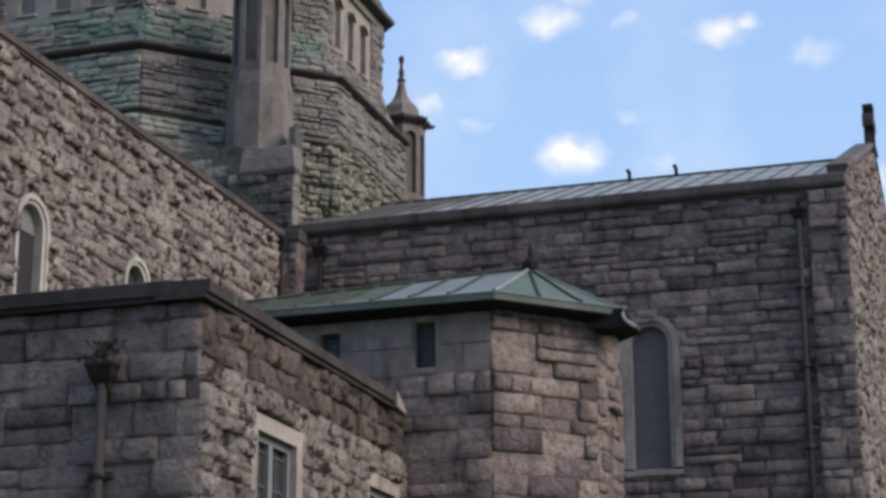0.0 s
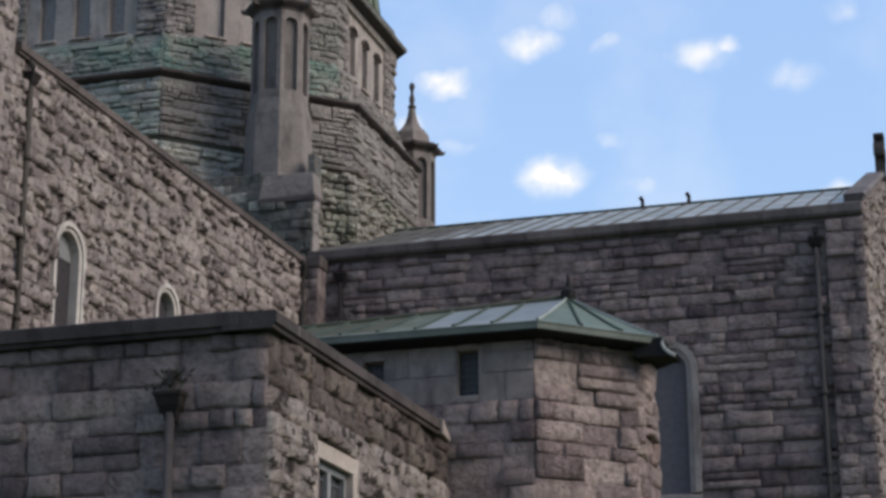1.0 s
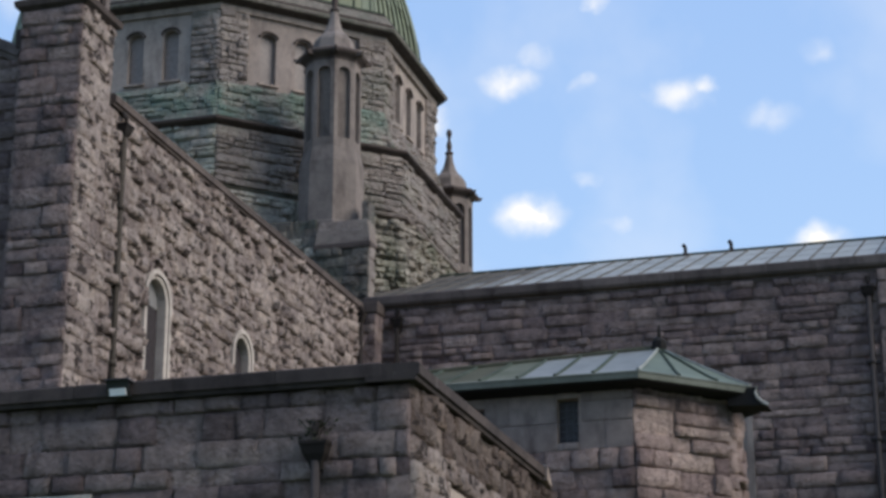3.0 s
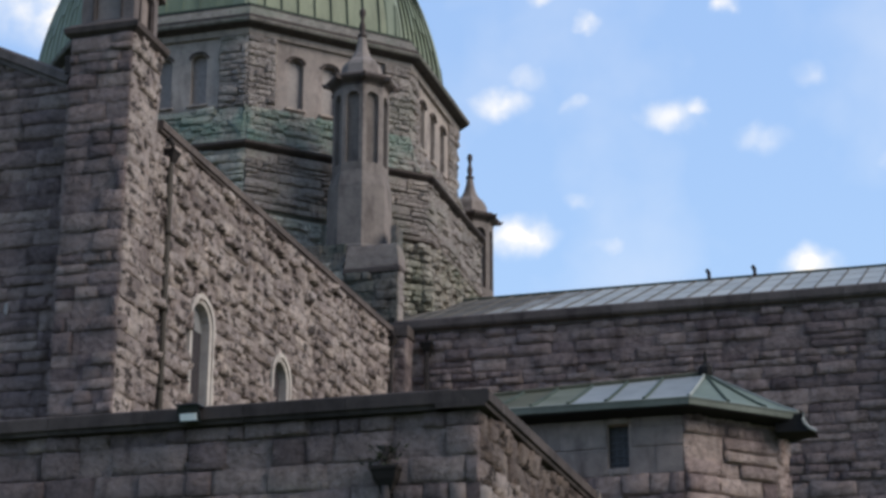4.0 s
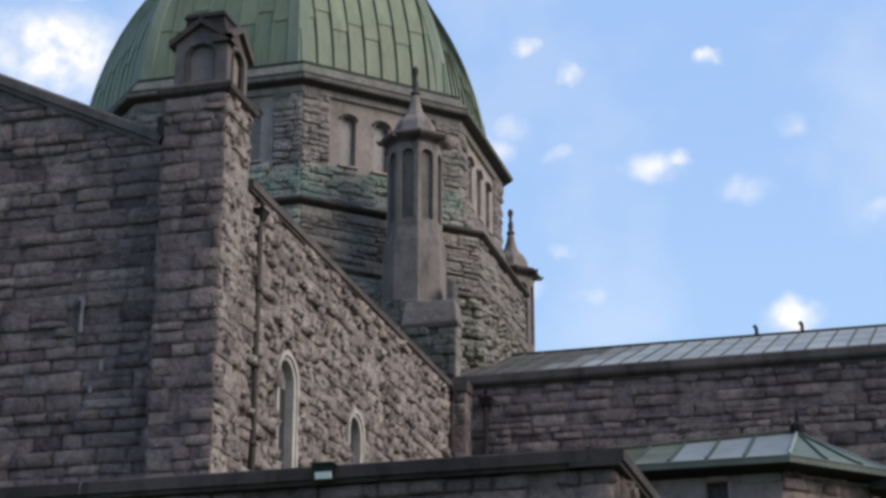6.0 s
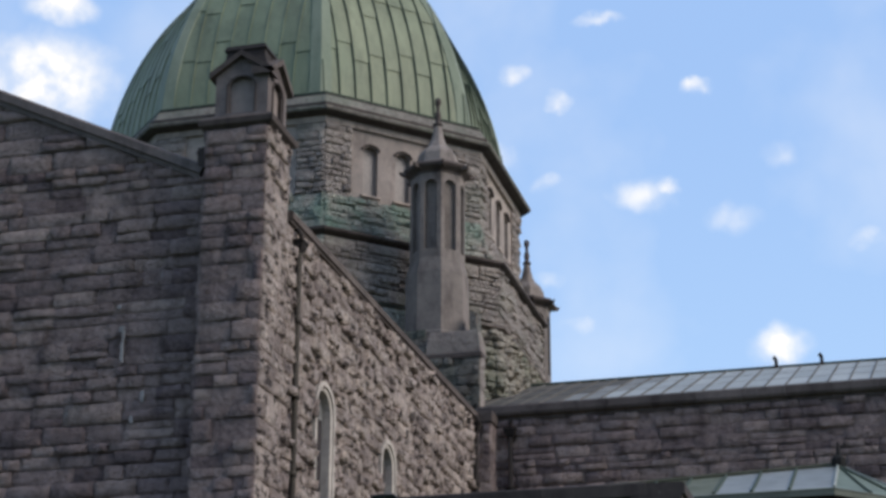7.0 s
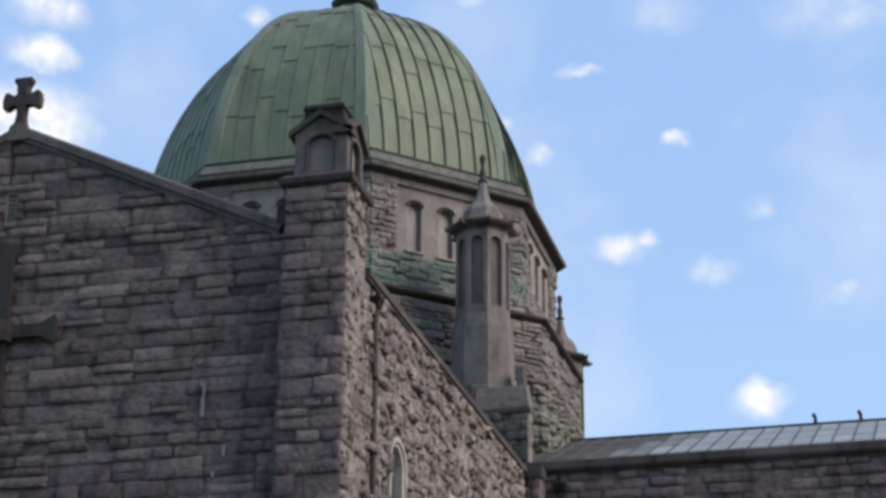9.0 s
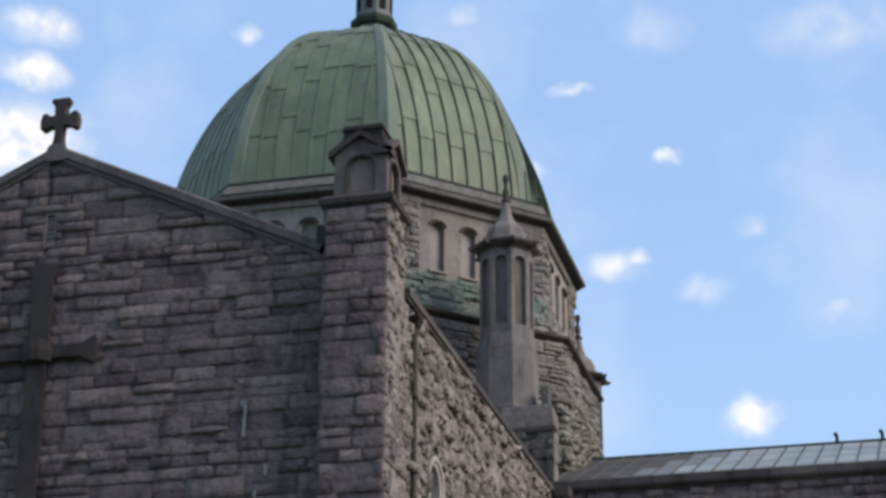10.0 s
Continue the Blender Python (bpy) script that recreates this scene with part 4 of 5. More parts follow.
for k in range(8):
    seen = k in (0, 6, 7)
    a8 = k * math.pi / 4
    n, u = Vector((math.cos(a8), math.sin(a8), 0)), Vector((-math.sin(a8), math.cos(a8), 0))
    apron_foot, apron_rise = Vector((CX, CY, 15.0)) + n * 7.22, -n * 0.46 + Vector((0, 0, Z_LEDGE - 15.06))
    apron = Face(apron_foot, u, apron_rise)
    h0, h1, tall = 7.22 * T8, 6.76 * T8, apron_rise.length
    lean = (h0 - h1) / tall
    wall_apron = part("wall_apron", pierced(apron, -h1, h1, 0, tall, [], -0.2, -0.03), m_joint, tower)
    split = {5: h0, 6: h0, 7: 0.5}.get(k, -h0)   # coursed stone over the nave, rubble over the transept
    sides = [(1, lean, h0), (-1, lean, h0)]
    if split > -h0:
        masonry(apron, -h0, split, 0, tall, wall_apron, m_streaked, 0.21, 3.0, 0.12, 55 + k, joint=0.022, cuts=sides, near=(-h1, h1, 1.0, tall) if seen else None)
    if split < h0:
        masonry(apron, split, h0, 0, tall - 0.1, wall_apron, m_rubble, 0.18, 1.5, 0.22, 60 + k, joint=0.035, cuts=sides, near=(-h1, h1, 1.0, tall) if seen else None)
        ledge, ln, lu = oct_face(k, A_LOW)
        wide = A_LOW * T8
        lo = max(split, -wide)
        part("ledge", hull(bmesh.new(), [[ledge.at(e + math.copysign(q * T8, e) if abs(e) > 1 else e, Z_LEDGE + z, q) for q, z in ((-0.02, -0.1), (0.18, -0.07), (0.2, -0.01), (-0.01, 0.1))] for e in (lo, wide)]), m_slab, tower)
    mid, n, u = oct_face(k, A_LOW)
    half = A_LOW * T8
    wall_low = part("wall_lower", pierced(mid, -half, half, Z_LEDGE, Z_STRING, [], -0.3, -0.03), m_joint, tower)
    masonry(mid, -half, half, Z_LEDGE + 0.1, Z_STRING - 0.02, wall_low, m_streaked if k in (5, 6) else m_stone_moss, 0.2, 3.2, 0.11, 70 + k, joint=0.022, near=(-half, half, Z_LEDGE, Z_STRING) if seen else None)
    # battered skirt over the string course
    foot = Vector((CX, CY, 0)) + n * (A_UP + 0.42) + Vector((0, 0, Z_STRING + 0.18))
    rise = -n * 0.42 + Vector((0, 0, Z_SILL - Z_STRING - 0.18))
    skirt = Face(foot, u, rise)
    half0, half1, tall = (A_UP + 0.42) * T8, A_UP * T8, rise.length
    lean = (half0 - half1) / tall
    wall_skirt = part("wall_skirt", pierced(skirt, -half1, half1, 0, tall, [], -0.2, -0.03), m_joint, tower)
    masonry(skirt, -half0, half0, 0, tall, wall_skirt, m_stone_green if k in (6, 7, 5) else m_stone_moss, 0.19, 3.0, 0.11, 80 + k, joint=0.02, cuts=[(1, lean, half0), (-1, lean, half0)], near=(-half1, half1, 0, tall) if seen else None)
    # upper wall: rough piers at the corners, smooth panel with three lancets
    up, n, u = oct_face(k, A_UP)
    half, inner = A_UP * T8, 1.68
    lancets = [(c, 0.235, 22.72, 24.05, "shoulder") for c in (-1.05, 0.0, 1.05)]
    panel = part("window_panel", pierced(up, -inner, inner, Z_SILL, Z_TOP, lancets, -0.36, -0.05), m_panel, tower)
    for c, h, s, sp, kind in lancets:
        g = part("window", pane(up, c, h + 0.01, s - 0.01, sp, kind, -0.2), m_guard, tower)
        bm = bmesh.new()
        hull(bm, [[up.at(c + w, s - 0.09, -0.25), up.at(c + w, s - 0.09, 0.04), up.at(c + w, s - 0.03, 0.04), up.at(c + w, s, -0.25)] for w in (-0.31, 0.31)])
        part("sill", bm, m_dressed, g)
        bm = bmesh.new()
        prof = arch_profile(h + 0.03, sp + 0.02, "shoulder")
        rows = [[bm.verts.new(up.at(c + q[0] * f, q[1] + dz, d)) for f, dz, d in ((1.0, 0, -0.1), (1.0, 0, 0.02), (1.12, 0.05, 0.02), (1.12, 0.05, -0.1))] for q in prof]
        for a, b in zip(rows, rows[1:]):
            for i in range(4):
                bm.faces.new((a[i], a[(i + 1) % 4], b[(i + 1) % 4], b[i]))
        bm.faces.new(rows[0])
        bm.faces.new(rows[-1][::-1])
        part("hood", bm, m_coping, g)
    for s, (a, b) in enumerate(((-half, -inner), (inner, half))):
        wp = part("wall_pier", pierced(up, a, b, Z_SILL, Z_TOP, [], -0.36, -0.03), m_mortar, tower)
        masonry(up, a, b, Z_SILL, Z_TOP, wp, m_stone_moss, 0.2, 2.4, 0.1, 100 + 2 * k + s, joint=0.012, near=(-9, 9, 0, 30) if seen else None)
part("bed_mould", lathe(CX, CY, [(A_UP - 0.3, Z_TOP - 0.02), (A_UP + 0.05, Z_TOP), (A_UP + 0.07, Z_TOP + 0.12), (A_UP + 0.1, Z_TOP + 0.2)]), m_panel, tower)
# the near-black rings here draw the cornice's shadow lines in colour
part("fillet", lathe(CX, CY, [(A_UP + 0.05, Z_TOP + 0.16), (A_UP + 0.2, Z_TOP + 0.19), (A_UP + 0.34, Z_TOP + 0.25), (A_UP + 0.1, Z_TOP + 0.26)]), m_coping_dark, tower)
part("cornice", lathe(CX, CY, [(A_UP + 0.1, Z_TOP + 0.25), (A_UP + 0.35, Z_TOP + 0.255), (A_UP + 0.38, Z_TOP + 0.3), (A_UP + 0.38, Z_TOP + 0.37), (A_UP + 0.27, Z_TOP + 0.395), (A_UP + 0.1, Z_TOP + 0.4)]), m_cornice, tower)
part("drip_mould", lathe(CX, CY, [(A_UP - 0.1, Z_TOP + 0.39), (A_UP + 0.26, Z_TOP + 0.395), (A_UP + 0.27, Z_TOP + 0.51), (A_UP + 0.1, Z_TOP + 0.515)]), m_coping_dark, tower)
part("blocking_course", lathe(CX, CY, [(A_UP - 0.2, Z_TOP + 0.5), (A_UP + 0.2, Z_TOP + 0.512), (A_UP + 0.17, Z_TOP + 0.6), (A_UP + 0.05, Z_TOP + 0.84), (A_UP - 0.1, Z_TOP + 0.85)]), m_cornice, tower)
part("flashing", lathe(CX, CY, [(A_UP - 0.1, Z_TOP + 0.835), (A_UP + 0.04, Z_TOP + 0.84), (A_UP + 0.04, Z_TOP + 0.885), (A_UP - 0.1, Z_TOP + 0.89)]), m_coping_dark, tower)
part("gutter", lathe(CX, CY, [(A_UP - 0.4, Z_TOP + 0.85), (A_UP + 0.0, Z_TOP + 0.88), (A_UP + 0.01, Z_TOP + 0.96), (A_UP - 0.3, Z_TOP + 1.02)]), m_seam, tower)

# dome
Z0, A0, TALL, DX = 25.54, 5.84, 7.5, CX - 0.15


def dome_at(s):
    """Apothem and height of the dome's outline, s from 0 at the foot to 1 at the neck."""
    a = s * radians(84)
    return A0 * math.cos(a) ** 0.835, Z0 + TALL * math.sin(a) ** 1.238


STEPS = 28
part("dome_shell", lathe(DX, CY, [(dome_at(i / STEPS)[0] - 0.05, dome_at(i / STEPS)[1]) for i in range(STEPS + 1)]), m_seam, tower)
rng = random.Random(5)
for k in range(8):
    a = k * math.pi / 4
    n, u = Vector((math.cos(a), math.sin(a), 0)), Vector((-math.sin(a), math.cos(a), 0))
    base = Vector((DX, CY, 0))

    def on(w, s, lift=0.0):
        r, z = dome_at(s)
        r2, z2 = dome_at(min(s + 0.01, 1.0))
        t = (n * (r2 - r) + Vector((0, 0, z2 - z))).normalized() if s < 1 else Vector(-n)
        return base + n * r + u * w + Vector((0, 0, z)) + t.cross(u).normalized() * -lift

    def reach(w):
        """How far up the gore the strip at w goes before it meets the hip."""
        s = 1.0
        while s > 0 and dome_at(s)[0] * T8 < abs(w) + 0.02:
            s -= 0.005
        return s

    flat = k in (5, 6)           # seams over the nave lower and copper-toned; the others hold shade as dark colour
    tall_seam = 0.05 if flat else 0.07
    pitch, count = 0.52, 10 if flat else 11
    gore = part("gore", (lambda b: (b.verts.new(on(0, 0.0)), b.verts.new(on(0.05, 0.0)), b.verts.new(on(0, 0.02)), b.faces.new(b.verts[:]), b)[-1])(bmesh.new()), m_seam, tower)
    for i in range(count):
        wa, wb = (i - count / 2) * pitch, (i + 1 - count / 2) * pitch
        top = max(reach(wa), reach(wb))
        if top < 0.05:
            continue
        cuts = sorted({0.0, top} | {max(0.06, min(top - 0.05, x + rng.uniform(-0.06, 0.06))) for x in (0.22, 0.44, 0.66) if x < top - 0.08})
        for s0, s1 in zip(cuts, cuts[1:]):
            bm, rows = bmesh.new(), []
            m = max(2, round((s1 - s0) * STEPS))
            for j in range(m + 1):
                s = s0 + (s1 - s0) * j / m
                lim = dome_at(s)[0] * T8
                lift = 0.034 - 0.026 * j / m
                pa, pb = max(-lim, min(lim, wa + 0.008)), max(-lim, min(lim, wb - 0.008))
                rows.append([bm.verts.new(on(pa, s, lift)), bm.verts.new(on((pa + pb) / 2, s, lift + 0.004)), bm.verts.new(on(pb, s, lift))])
            for r0, r1 in zip(rows, rows[1:]):
                for q in range(2):
                    bm.faces.new((r0[q], r0[q + 1], r1[q + 1], r1[q]))
            bmesh.ops.remove_doubles(bm, verts=bm.verts[:], dist=0.0005)
            part("copper_sheet", bm, m_copper, gore, smooth=True)
        if i:
            top = reach(wa)
            if top > 0.05:
                rings = []
                for j in range(STEPS + 1):
                    s = top * j / STEPS
                    rings.append([on(wa - 0.016, s, 0.0), on(wa - 0.012, s, tall_seam), on(wa + 0.012, s, tall_seam), on(wa + 0.016, s, 0.0)])
                part("seam", hull(bmesh.new(), rings), m_copper if flat else m_seam, gore)
    # broad flat rib over the hip
    ha = a + math.pi / 8
    hn, hu = Vector((math.cos(ha), math.sin(ha), 0)), Vector((-math.sin(ha), math.cos(ha), 0))
    rings = []
    for j in range(STEPS + 1):
        s = j / STEPS
        r, z = dome_at(s)
        r /= math.cos(math.pi / 8)
        w = 0.34 * (1 - 0.6 * s)
        c = base + hn * r + Vector((0, 0, z))
        rings.append([c + hu * -w - hn * (0.1 + w * 0.25), c + hu * -w - hn * (w * 0.34 - 0.03) + Vector((0, 0, 0.03)), c + hn * 0.05 + Vector((0, 0, 0.05)), c + hu * w - hn * (w * 0.34 - 0.03) + Vector((0, 0, 0.03)), c + hu * w - hn * (0.1 + w * 0.25)])
    part("hip_rib", hull(bmesh.new(), rings), m_rib, tower)
neck = dome_at(1)[1]
lantern = part("lantern", lathe(CX, CY, [(0.8, neck - 0.15), (0.6, neck + 0.2), (0.57, neck + 0.75), (0.57, neck + 3.2), (0.72, neck + 3.3), (0.72, neck + 3.45), (0.5, neck + 3.6), (0.42, neck + 4.1), (0.18, neck + 4.6), (0.05, neck + 4.9)]), m_sheet, tower)
part("collar", lathe(CX, CY, [(0.56, neck + 0.66), (0.7, neck + 0.74), (0.74, neck + 0.86), (0.72, neck + 1.0), (0.6, neck + 1.08), (0.56, neck + 1.12)]), m_seam, lantern)
for k in range(8):
    f, n, u = oct_face(k, 0.585)
    part("louvre", pane(f, 0, 0.11, neck + 1.3, neck + 2.9, "round", 0.02), m_dark, lantern)
bm = tube([(CX, CY, neck + 4.8), (CX, CY, neck + 6.2)], 0.05)
part("finial_cross", box(bm, CX - 0.4, CX + 0.4, CY - 0.05, CY + 0.05, neck + 5.7, neck + 5.8), m_iron, lantern)


# ---------------------------------------------------------------- pinnacles
def pinnacle(x, y, label):
    p = thing("pinnacle", label, "pinnacle", "pinnacles at the drum's corners", at=(x, y, 0))
    part("plinth", lathe(0, 0, [(0.84, 14.5), (0.84, 18.0), (0.81, 18.05), (0.8, 19.3), (0.79, 19.75), (0.7, 20.15)]), m_sooty, p)
    shaft = part("shaft", lathe(0, 0, [(0.58, 20.0), (0.58, 22.72)]), m_sooty, p)
    for k in range(8):
        a = k * math.pi / 4
        n, u = Vector((math.cos(a), math.sin(a), 0)), Vector((-math.sin(a), math.cos(a), 0))
        f = Face(n * 0.7, u)
        h = 0.7 * T8
        part("panel", pierced(f, -h + 0.003, h - 0.003, 20.1, 22.72, [(0, h * 0.62, 20.4, 22.25, "round")], -0.12, 0.0), m_sooty, shaft)
    eaves = part("cornice", lathe(0, 0, [(0.68, 22.55), (0.72, 22.68), (0.86, 22.78), (0.9, 22.84), (0.86, 22.92), (0.55, 22.97)]), m_coping, p)
    for k in range(8):
        a = k * math.pi / 4 + math.pi / 8
        d = Vector((math.cos(a), math.sin(a), 0))
        s = Vector((-math.sin(a), math.cos(a), 0))
        rings = []
        for r, z, w in ((0.86, 22.8, 0.08), (0.95, 22.8, 0.06), (1.0, 22.78, 0.05), (1.05, 22.8, 0.035), (1.08, 22.85, 0.02)):
            rings.append([d * r + s * w + Vector((0, 0, z - w)), d * r + s * w + Vector((0, 0, z + w)), d * r - s * w + Vector((0, 0, z + w)), d * r - s * w + Vector((0, 0, z - w))])
        part("crocket", hull(bmesh.new(), rings), m_coping, eaves)
    part("spire", lathe(0, 0, [(0.6, 22.92), (0.54, 23.1), (0.51, 23.34), (0.45, 23.46), (0.29, 23.62), (0.19, 23.82), (0.13, 24.05), (0.09, 24.33)]), m_sooty, p)
    part("finial", lathe(0, 0, [(0.09, 24.28), (0.13, 24.31), (0.13, 24.37), (0.065, 24.42), (0.085, 24.54), (0.09, 24.63), (0.055, 24.76), (0.045, 24.84), (0.06, 24.92), (0.09, 25.02), (0.08, 25.12), (0.03, 25.18)], 10, 0), m_coping, p, smooth=True)
    return p


D = 5.72
pinnacle(CX + D, CY - D, "tall octagonal limestone pinnacle with panelled shaft and finial")
pinnacle(CX + D - 0.07, CY + D, "octagonal limestone pinnacle standing at the far corner of the drum")
# the square corner pier below the near pinnacle, with its slab and steps
corner_base = thing("tower_corner", "square limestone corner pier with stone slab, stained dark green", "tower base")
px0, px1, py0, py1 = EAST - 1.45, EAST - 0.02, SOUTH + 0.2, SOUTH + 0.55
cb = part("pier", box(bmesh.new(), px0 + 0.04, px1 - 0.04, py0 + 0.04, py1, 13, 17.05), m_mortar, corner_base)
masonry(Face((px0, py0, 0), (1, 0, 0)), 0, px1 - px0, 14, 17.05, cb, m_damp, 0.27, 1.8, 0.08, 131, near=(0, 4, 14, 18))
masonry(Face((px1, py0, 0), (0, 1, 0)), 0, py1 - py0, 14, 17.05, cb, m_stone_moss, 0.3, 1.6, 0.08, 132, near=(0, 4, 14, 18))
part("moulding", soft_box(px0 - 0.06, px1 + 0.07, py0 - 0.07, py1, 17.0, 17.16, 0.04), m_coping, corner_base)
part("slab", hull(bmesh.new(), [[(px0 - 0.02 + i, py0 - 0.02 + i, z), (px1 + 0.02 - i, py0 - 0.02 + i, z), (px1 + 0.02 - i, py1 + 0.25, z), (px0 - 0.02 + i, py1 + 0.25, z)] for i, z in ((0.01, 17.16), (0.0, 17.2), (0.04, 17.55), (0.09, 17.77), (0.11, 17.8))]), m_slab, corner_base)
part("stub", soft_box(EAST - 0.5, EAST - 0.3, SOUTH + 1.0, SOUTH + 1.5, 17.6, 18.55, 0.03), m_damp, corner_base)
# weathered stones stepping down from the drum to the slab
for k, (x0, x1, y0, z0, z1) in enumerate(((-21.2, -19.1, 43.3, 17.78, 18.06), (-20.9, -18.9, 43.15, 17.5, 17.76), (-20.6, -18.75, 43.0, 17.2, 17.48), (-20.9, -18.9, 42.92, 16.9, 17.18), (-20.3, -18.95, 42.9, 16.5, 16.88), (-20.3, -18.95, 42.88, 15.0, 16.48))):
    u = x0
    rs = random.Random(200 + k)
    while u < x1 - 0.1:
        w = min(rs.uniform(0.35, 0.7), x1 - u)
        part("step_stone", soft_box(u + 0.006, u + w - 0.006, y0 + rs.uniform(-0.04, 0.04), y0 + 1.6, z0, z1 - rs.uniform(0.0, 0.03), 0.03), m_damp if rs.random() < 0.75 else m_rubble, corner_base)
        u += w

# ---------------------------------------------------------------- stair turret
turret = thing("stair_turret", "canted limestone turret under a flared green copper roof", "turret")
TX, TY, CANT = -7.87, 27.0, 1.25       # front edge of the cant
TX2, TY2 = TX + CANT, TY + CANT
T_TOP = 8.95
F_TF = Face((0, TY, 0), (1, 0, 0))
TWIN = [(-10.4, 0.168, 8.1, 8.7, "flat"), (-8.9, 0.17, 8.07, 8.77, "flat")]
tw = part("wall_front", pierced(F_TF, -14.0, TX, 0, T_TOP, TWIN, -0.5, -0.02), m_mortar, turret)
masonry(F_TF, -14.0, TX, 0, 7.95, tw, m_stone_warm, 0.32, 1.9, 0.09, 141, near=(-10.5, TX, 5, 9))
masonry(F_TF, -14.0, TX, 7.95, T_TOP, tw, m_niche, 0.42, 1.7, 0.035, 144, holes=[(c - h, c + h, s, sp) for c, h, s, sp, k in TWIN], near=(-12, TX, 7, 9))
for c, h, s, sp, k in TWIN:
    g = part("window", pane(F_TF, c, h, s, sp, k, -0.2), m_glass, turret)
    tagged(part("leading", bars(F_TF, c, h, s, sp, -0.198, 0.11, 0.11, 0.01), m_lead, g), kind="stuff")
F_TC = Face((TX, TY, 0), (1, 1, 0))
clen = CANT * math.sqrt(2)
tc = part("wall_cant", pierced(F_TC, 0, clen, 0, T_TOP, [], -0.5, -0.02), m_mortar, turret)
masonry(F_TC, 0, clen, 0, T_TOP, tc, m_stone_warm, 0.3, 2.1, 0.12, 142, near=(0, 3, 4, 9))
F_TR = Face((TX2, TY2, 0), (0, 1, 0))
tr = part("wall_side", pierced(F_TR, 0, 1.5, 0, T_TOP, [], -0.5, -0.02), m_mortar, turret)
masonry(F_TR, 0, 1.5, 0, T_TOP, tr, m_stone_warm, 0.3, 1.5, 0.12, 143, near=(0, 3, 4, 9))
part("wall_back", box(bmesh.new(), -14.0, TX, TY2 + 2.3, TY2 + 2.75, 0, T_TOP), m_stone, turret)
# plan of the eaves, going round: left front, front edge, cant, side, back cant, back
APX, APY, APZ = -7.75, 28.75, 9.93
APL = 9.72  # the ridge falls towards the church


def eave_ring(o, z, pull):
    """The roof's outline: o beyond the walls, drawn towards the ridge by pull (0 to 1)."""
    k = o * math.tan(math.pi / 8)
    pts = [(-14.0, TY - o), (TX + k, TY - o), (TX2 + o, TY2 - k), (TX2 + o, TY2 + 0.95 + k), (TX + k, TY2 + 2.2 + o), (-14.0, TY2 + 2.2 + o)]
    out = []
    for i, (x, y) in enumerate(pts):
        tx = -14.0 if i in (0, 5) else APX
        zz = z - (APZ - APL) * pull if i in (0, 5) else z
        out.append((x + (tx - x) * pull, y + (APY - y) * pull, zz))
    return out


PROFILE = [(0.42, 8.98, 0.0), (0.42, 9.03, 0.0), (0.42, 9.12, 0.12), (0.42, 9.28, 0.3), (0.42, 9.5, 0.54), (0.42, 9.72, 0.78), (0.42, APZ, 1.0)]
bm = bmesh.new()
rings = [[bm.verts.new(p) for p in eave_ring(*q)] for q in PROFILE[1:-1]]
top = [bm.verts.new((-14.0, APY, APL)), bm.verts.new((APX, APY, APZ))]
for a, b in zip(rings, rings[1:]):
    for i in range(5):
        bm.faces.new((a[i], a[i + 1], b[i + 1], b[i]))
last = rings[-1]
bm.faces.new((last[0], last[1], top[1], top[0]))
for i in (1, 2, 3):
    bm.faces.new((last[i], last[i + 1], top[1]))
bm.faces.new((last[4], last[5], top[0], top[1]))
troof = part("roof", bm, m_sheet, turret)
# soffit coloured near-black to hold the shade under the eaves
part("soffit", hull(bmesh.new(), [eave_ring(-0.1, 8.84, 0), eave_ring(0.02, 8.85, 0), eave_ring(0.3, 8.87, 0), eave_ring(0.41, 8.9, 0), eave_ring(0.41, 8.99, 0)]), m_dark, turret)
part("fascia", band([eave_ring(0.39, 8.92, 0), eave_ring(0.43, 8.92, 0), eave_ring(0.45, 8.99, 0), eave_ring(0.47, 9.02, 0), eave_ring(0.42, 9.045, 0)]), m_fascia, turret)
# the side eave curls down over a black box that stands for its shade
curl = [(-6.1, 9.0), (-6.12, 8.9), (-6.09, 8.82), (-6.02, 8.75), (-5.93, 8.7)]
part("eave_shade_box", hull(bmesh.new(), [[(x, y, z) for x, z in [(-6.55, 8.72), (-6.55, 8.98)] + curl] for y in (27.98, 28.5)]), m_dark, turret)
part("eave_edge", tube([(x + 0.01, 27.97, z) for x, z in curl], 0.03, 6), m_roof, turret)


def roof_line(i, f, lift):
    """Up the roof from the point a fraction f along eave edge i."""
    out = []
    for q in PROFILE[1:-1]:
        r = eave_ring(*q)
        p = Vector(r[i]).lerp(Vector(r[i + 1]), f)
        out.append(p + Vector((0, 0, lift)))
    return out


seam_specs = [(0, (x + 14.0) / (TX + 14.17)) for x in (-13.2, -12.6, -12.0, -11.4, -10.8, -10.2, -9.6, -9.0, -8.4)] + [(0, 1.0), (1, 0.36), (1, 0.7), (1, 1.0), (2, 0.5), (2, 1.0)]
def bay(i, fa, fb):
    """One sheet of the roof between two seams."""
    bm, rows = bmesh.new(), []
    for p, q in zip(roof_line(i, fa, 0.0), roof_line(i, fb, 0.0)):
        rows.append((p.lerp(q, 0.02), p.lerp(q, 0.98)))
    tops = [Vector((APX, APY, APZ)) if i else Vector((-14.0 + (APX + 14.0) * f, APY, APL + (APZ - APL) * f)) for f in (fa, fb)]
    if i:
        rows.append((rows[-1][0].lerp(tops[0], 0.97), rows[-1][1].lerp(tops[1], 0.97)))
    else:
        rows.append((tops[0].lerp(tops[1], 0.02), tops[0].lerp(tops[1], 0.98)))
    up = Vector((0, 0, 0.014))
    return hull(bm, [[a, b, b + up, a + up] for a, b in rows])


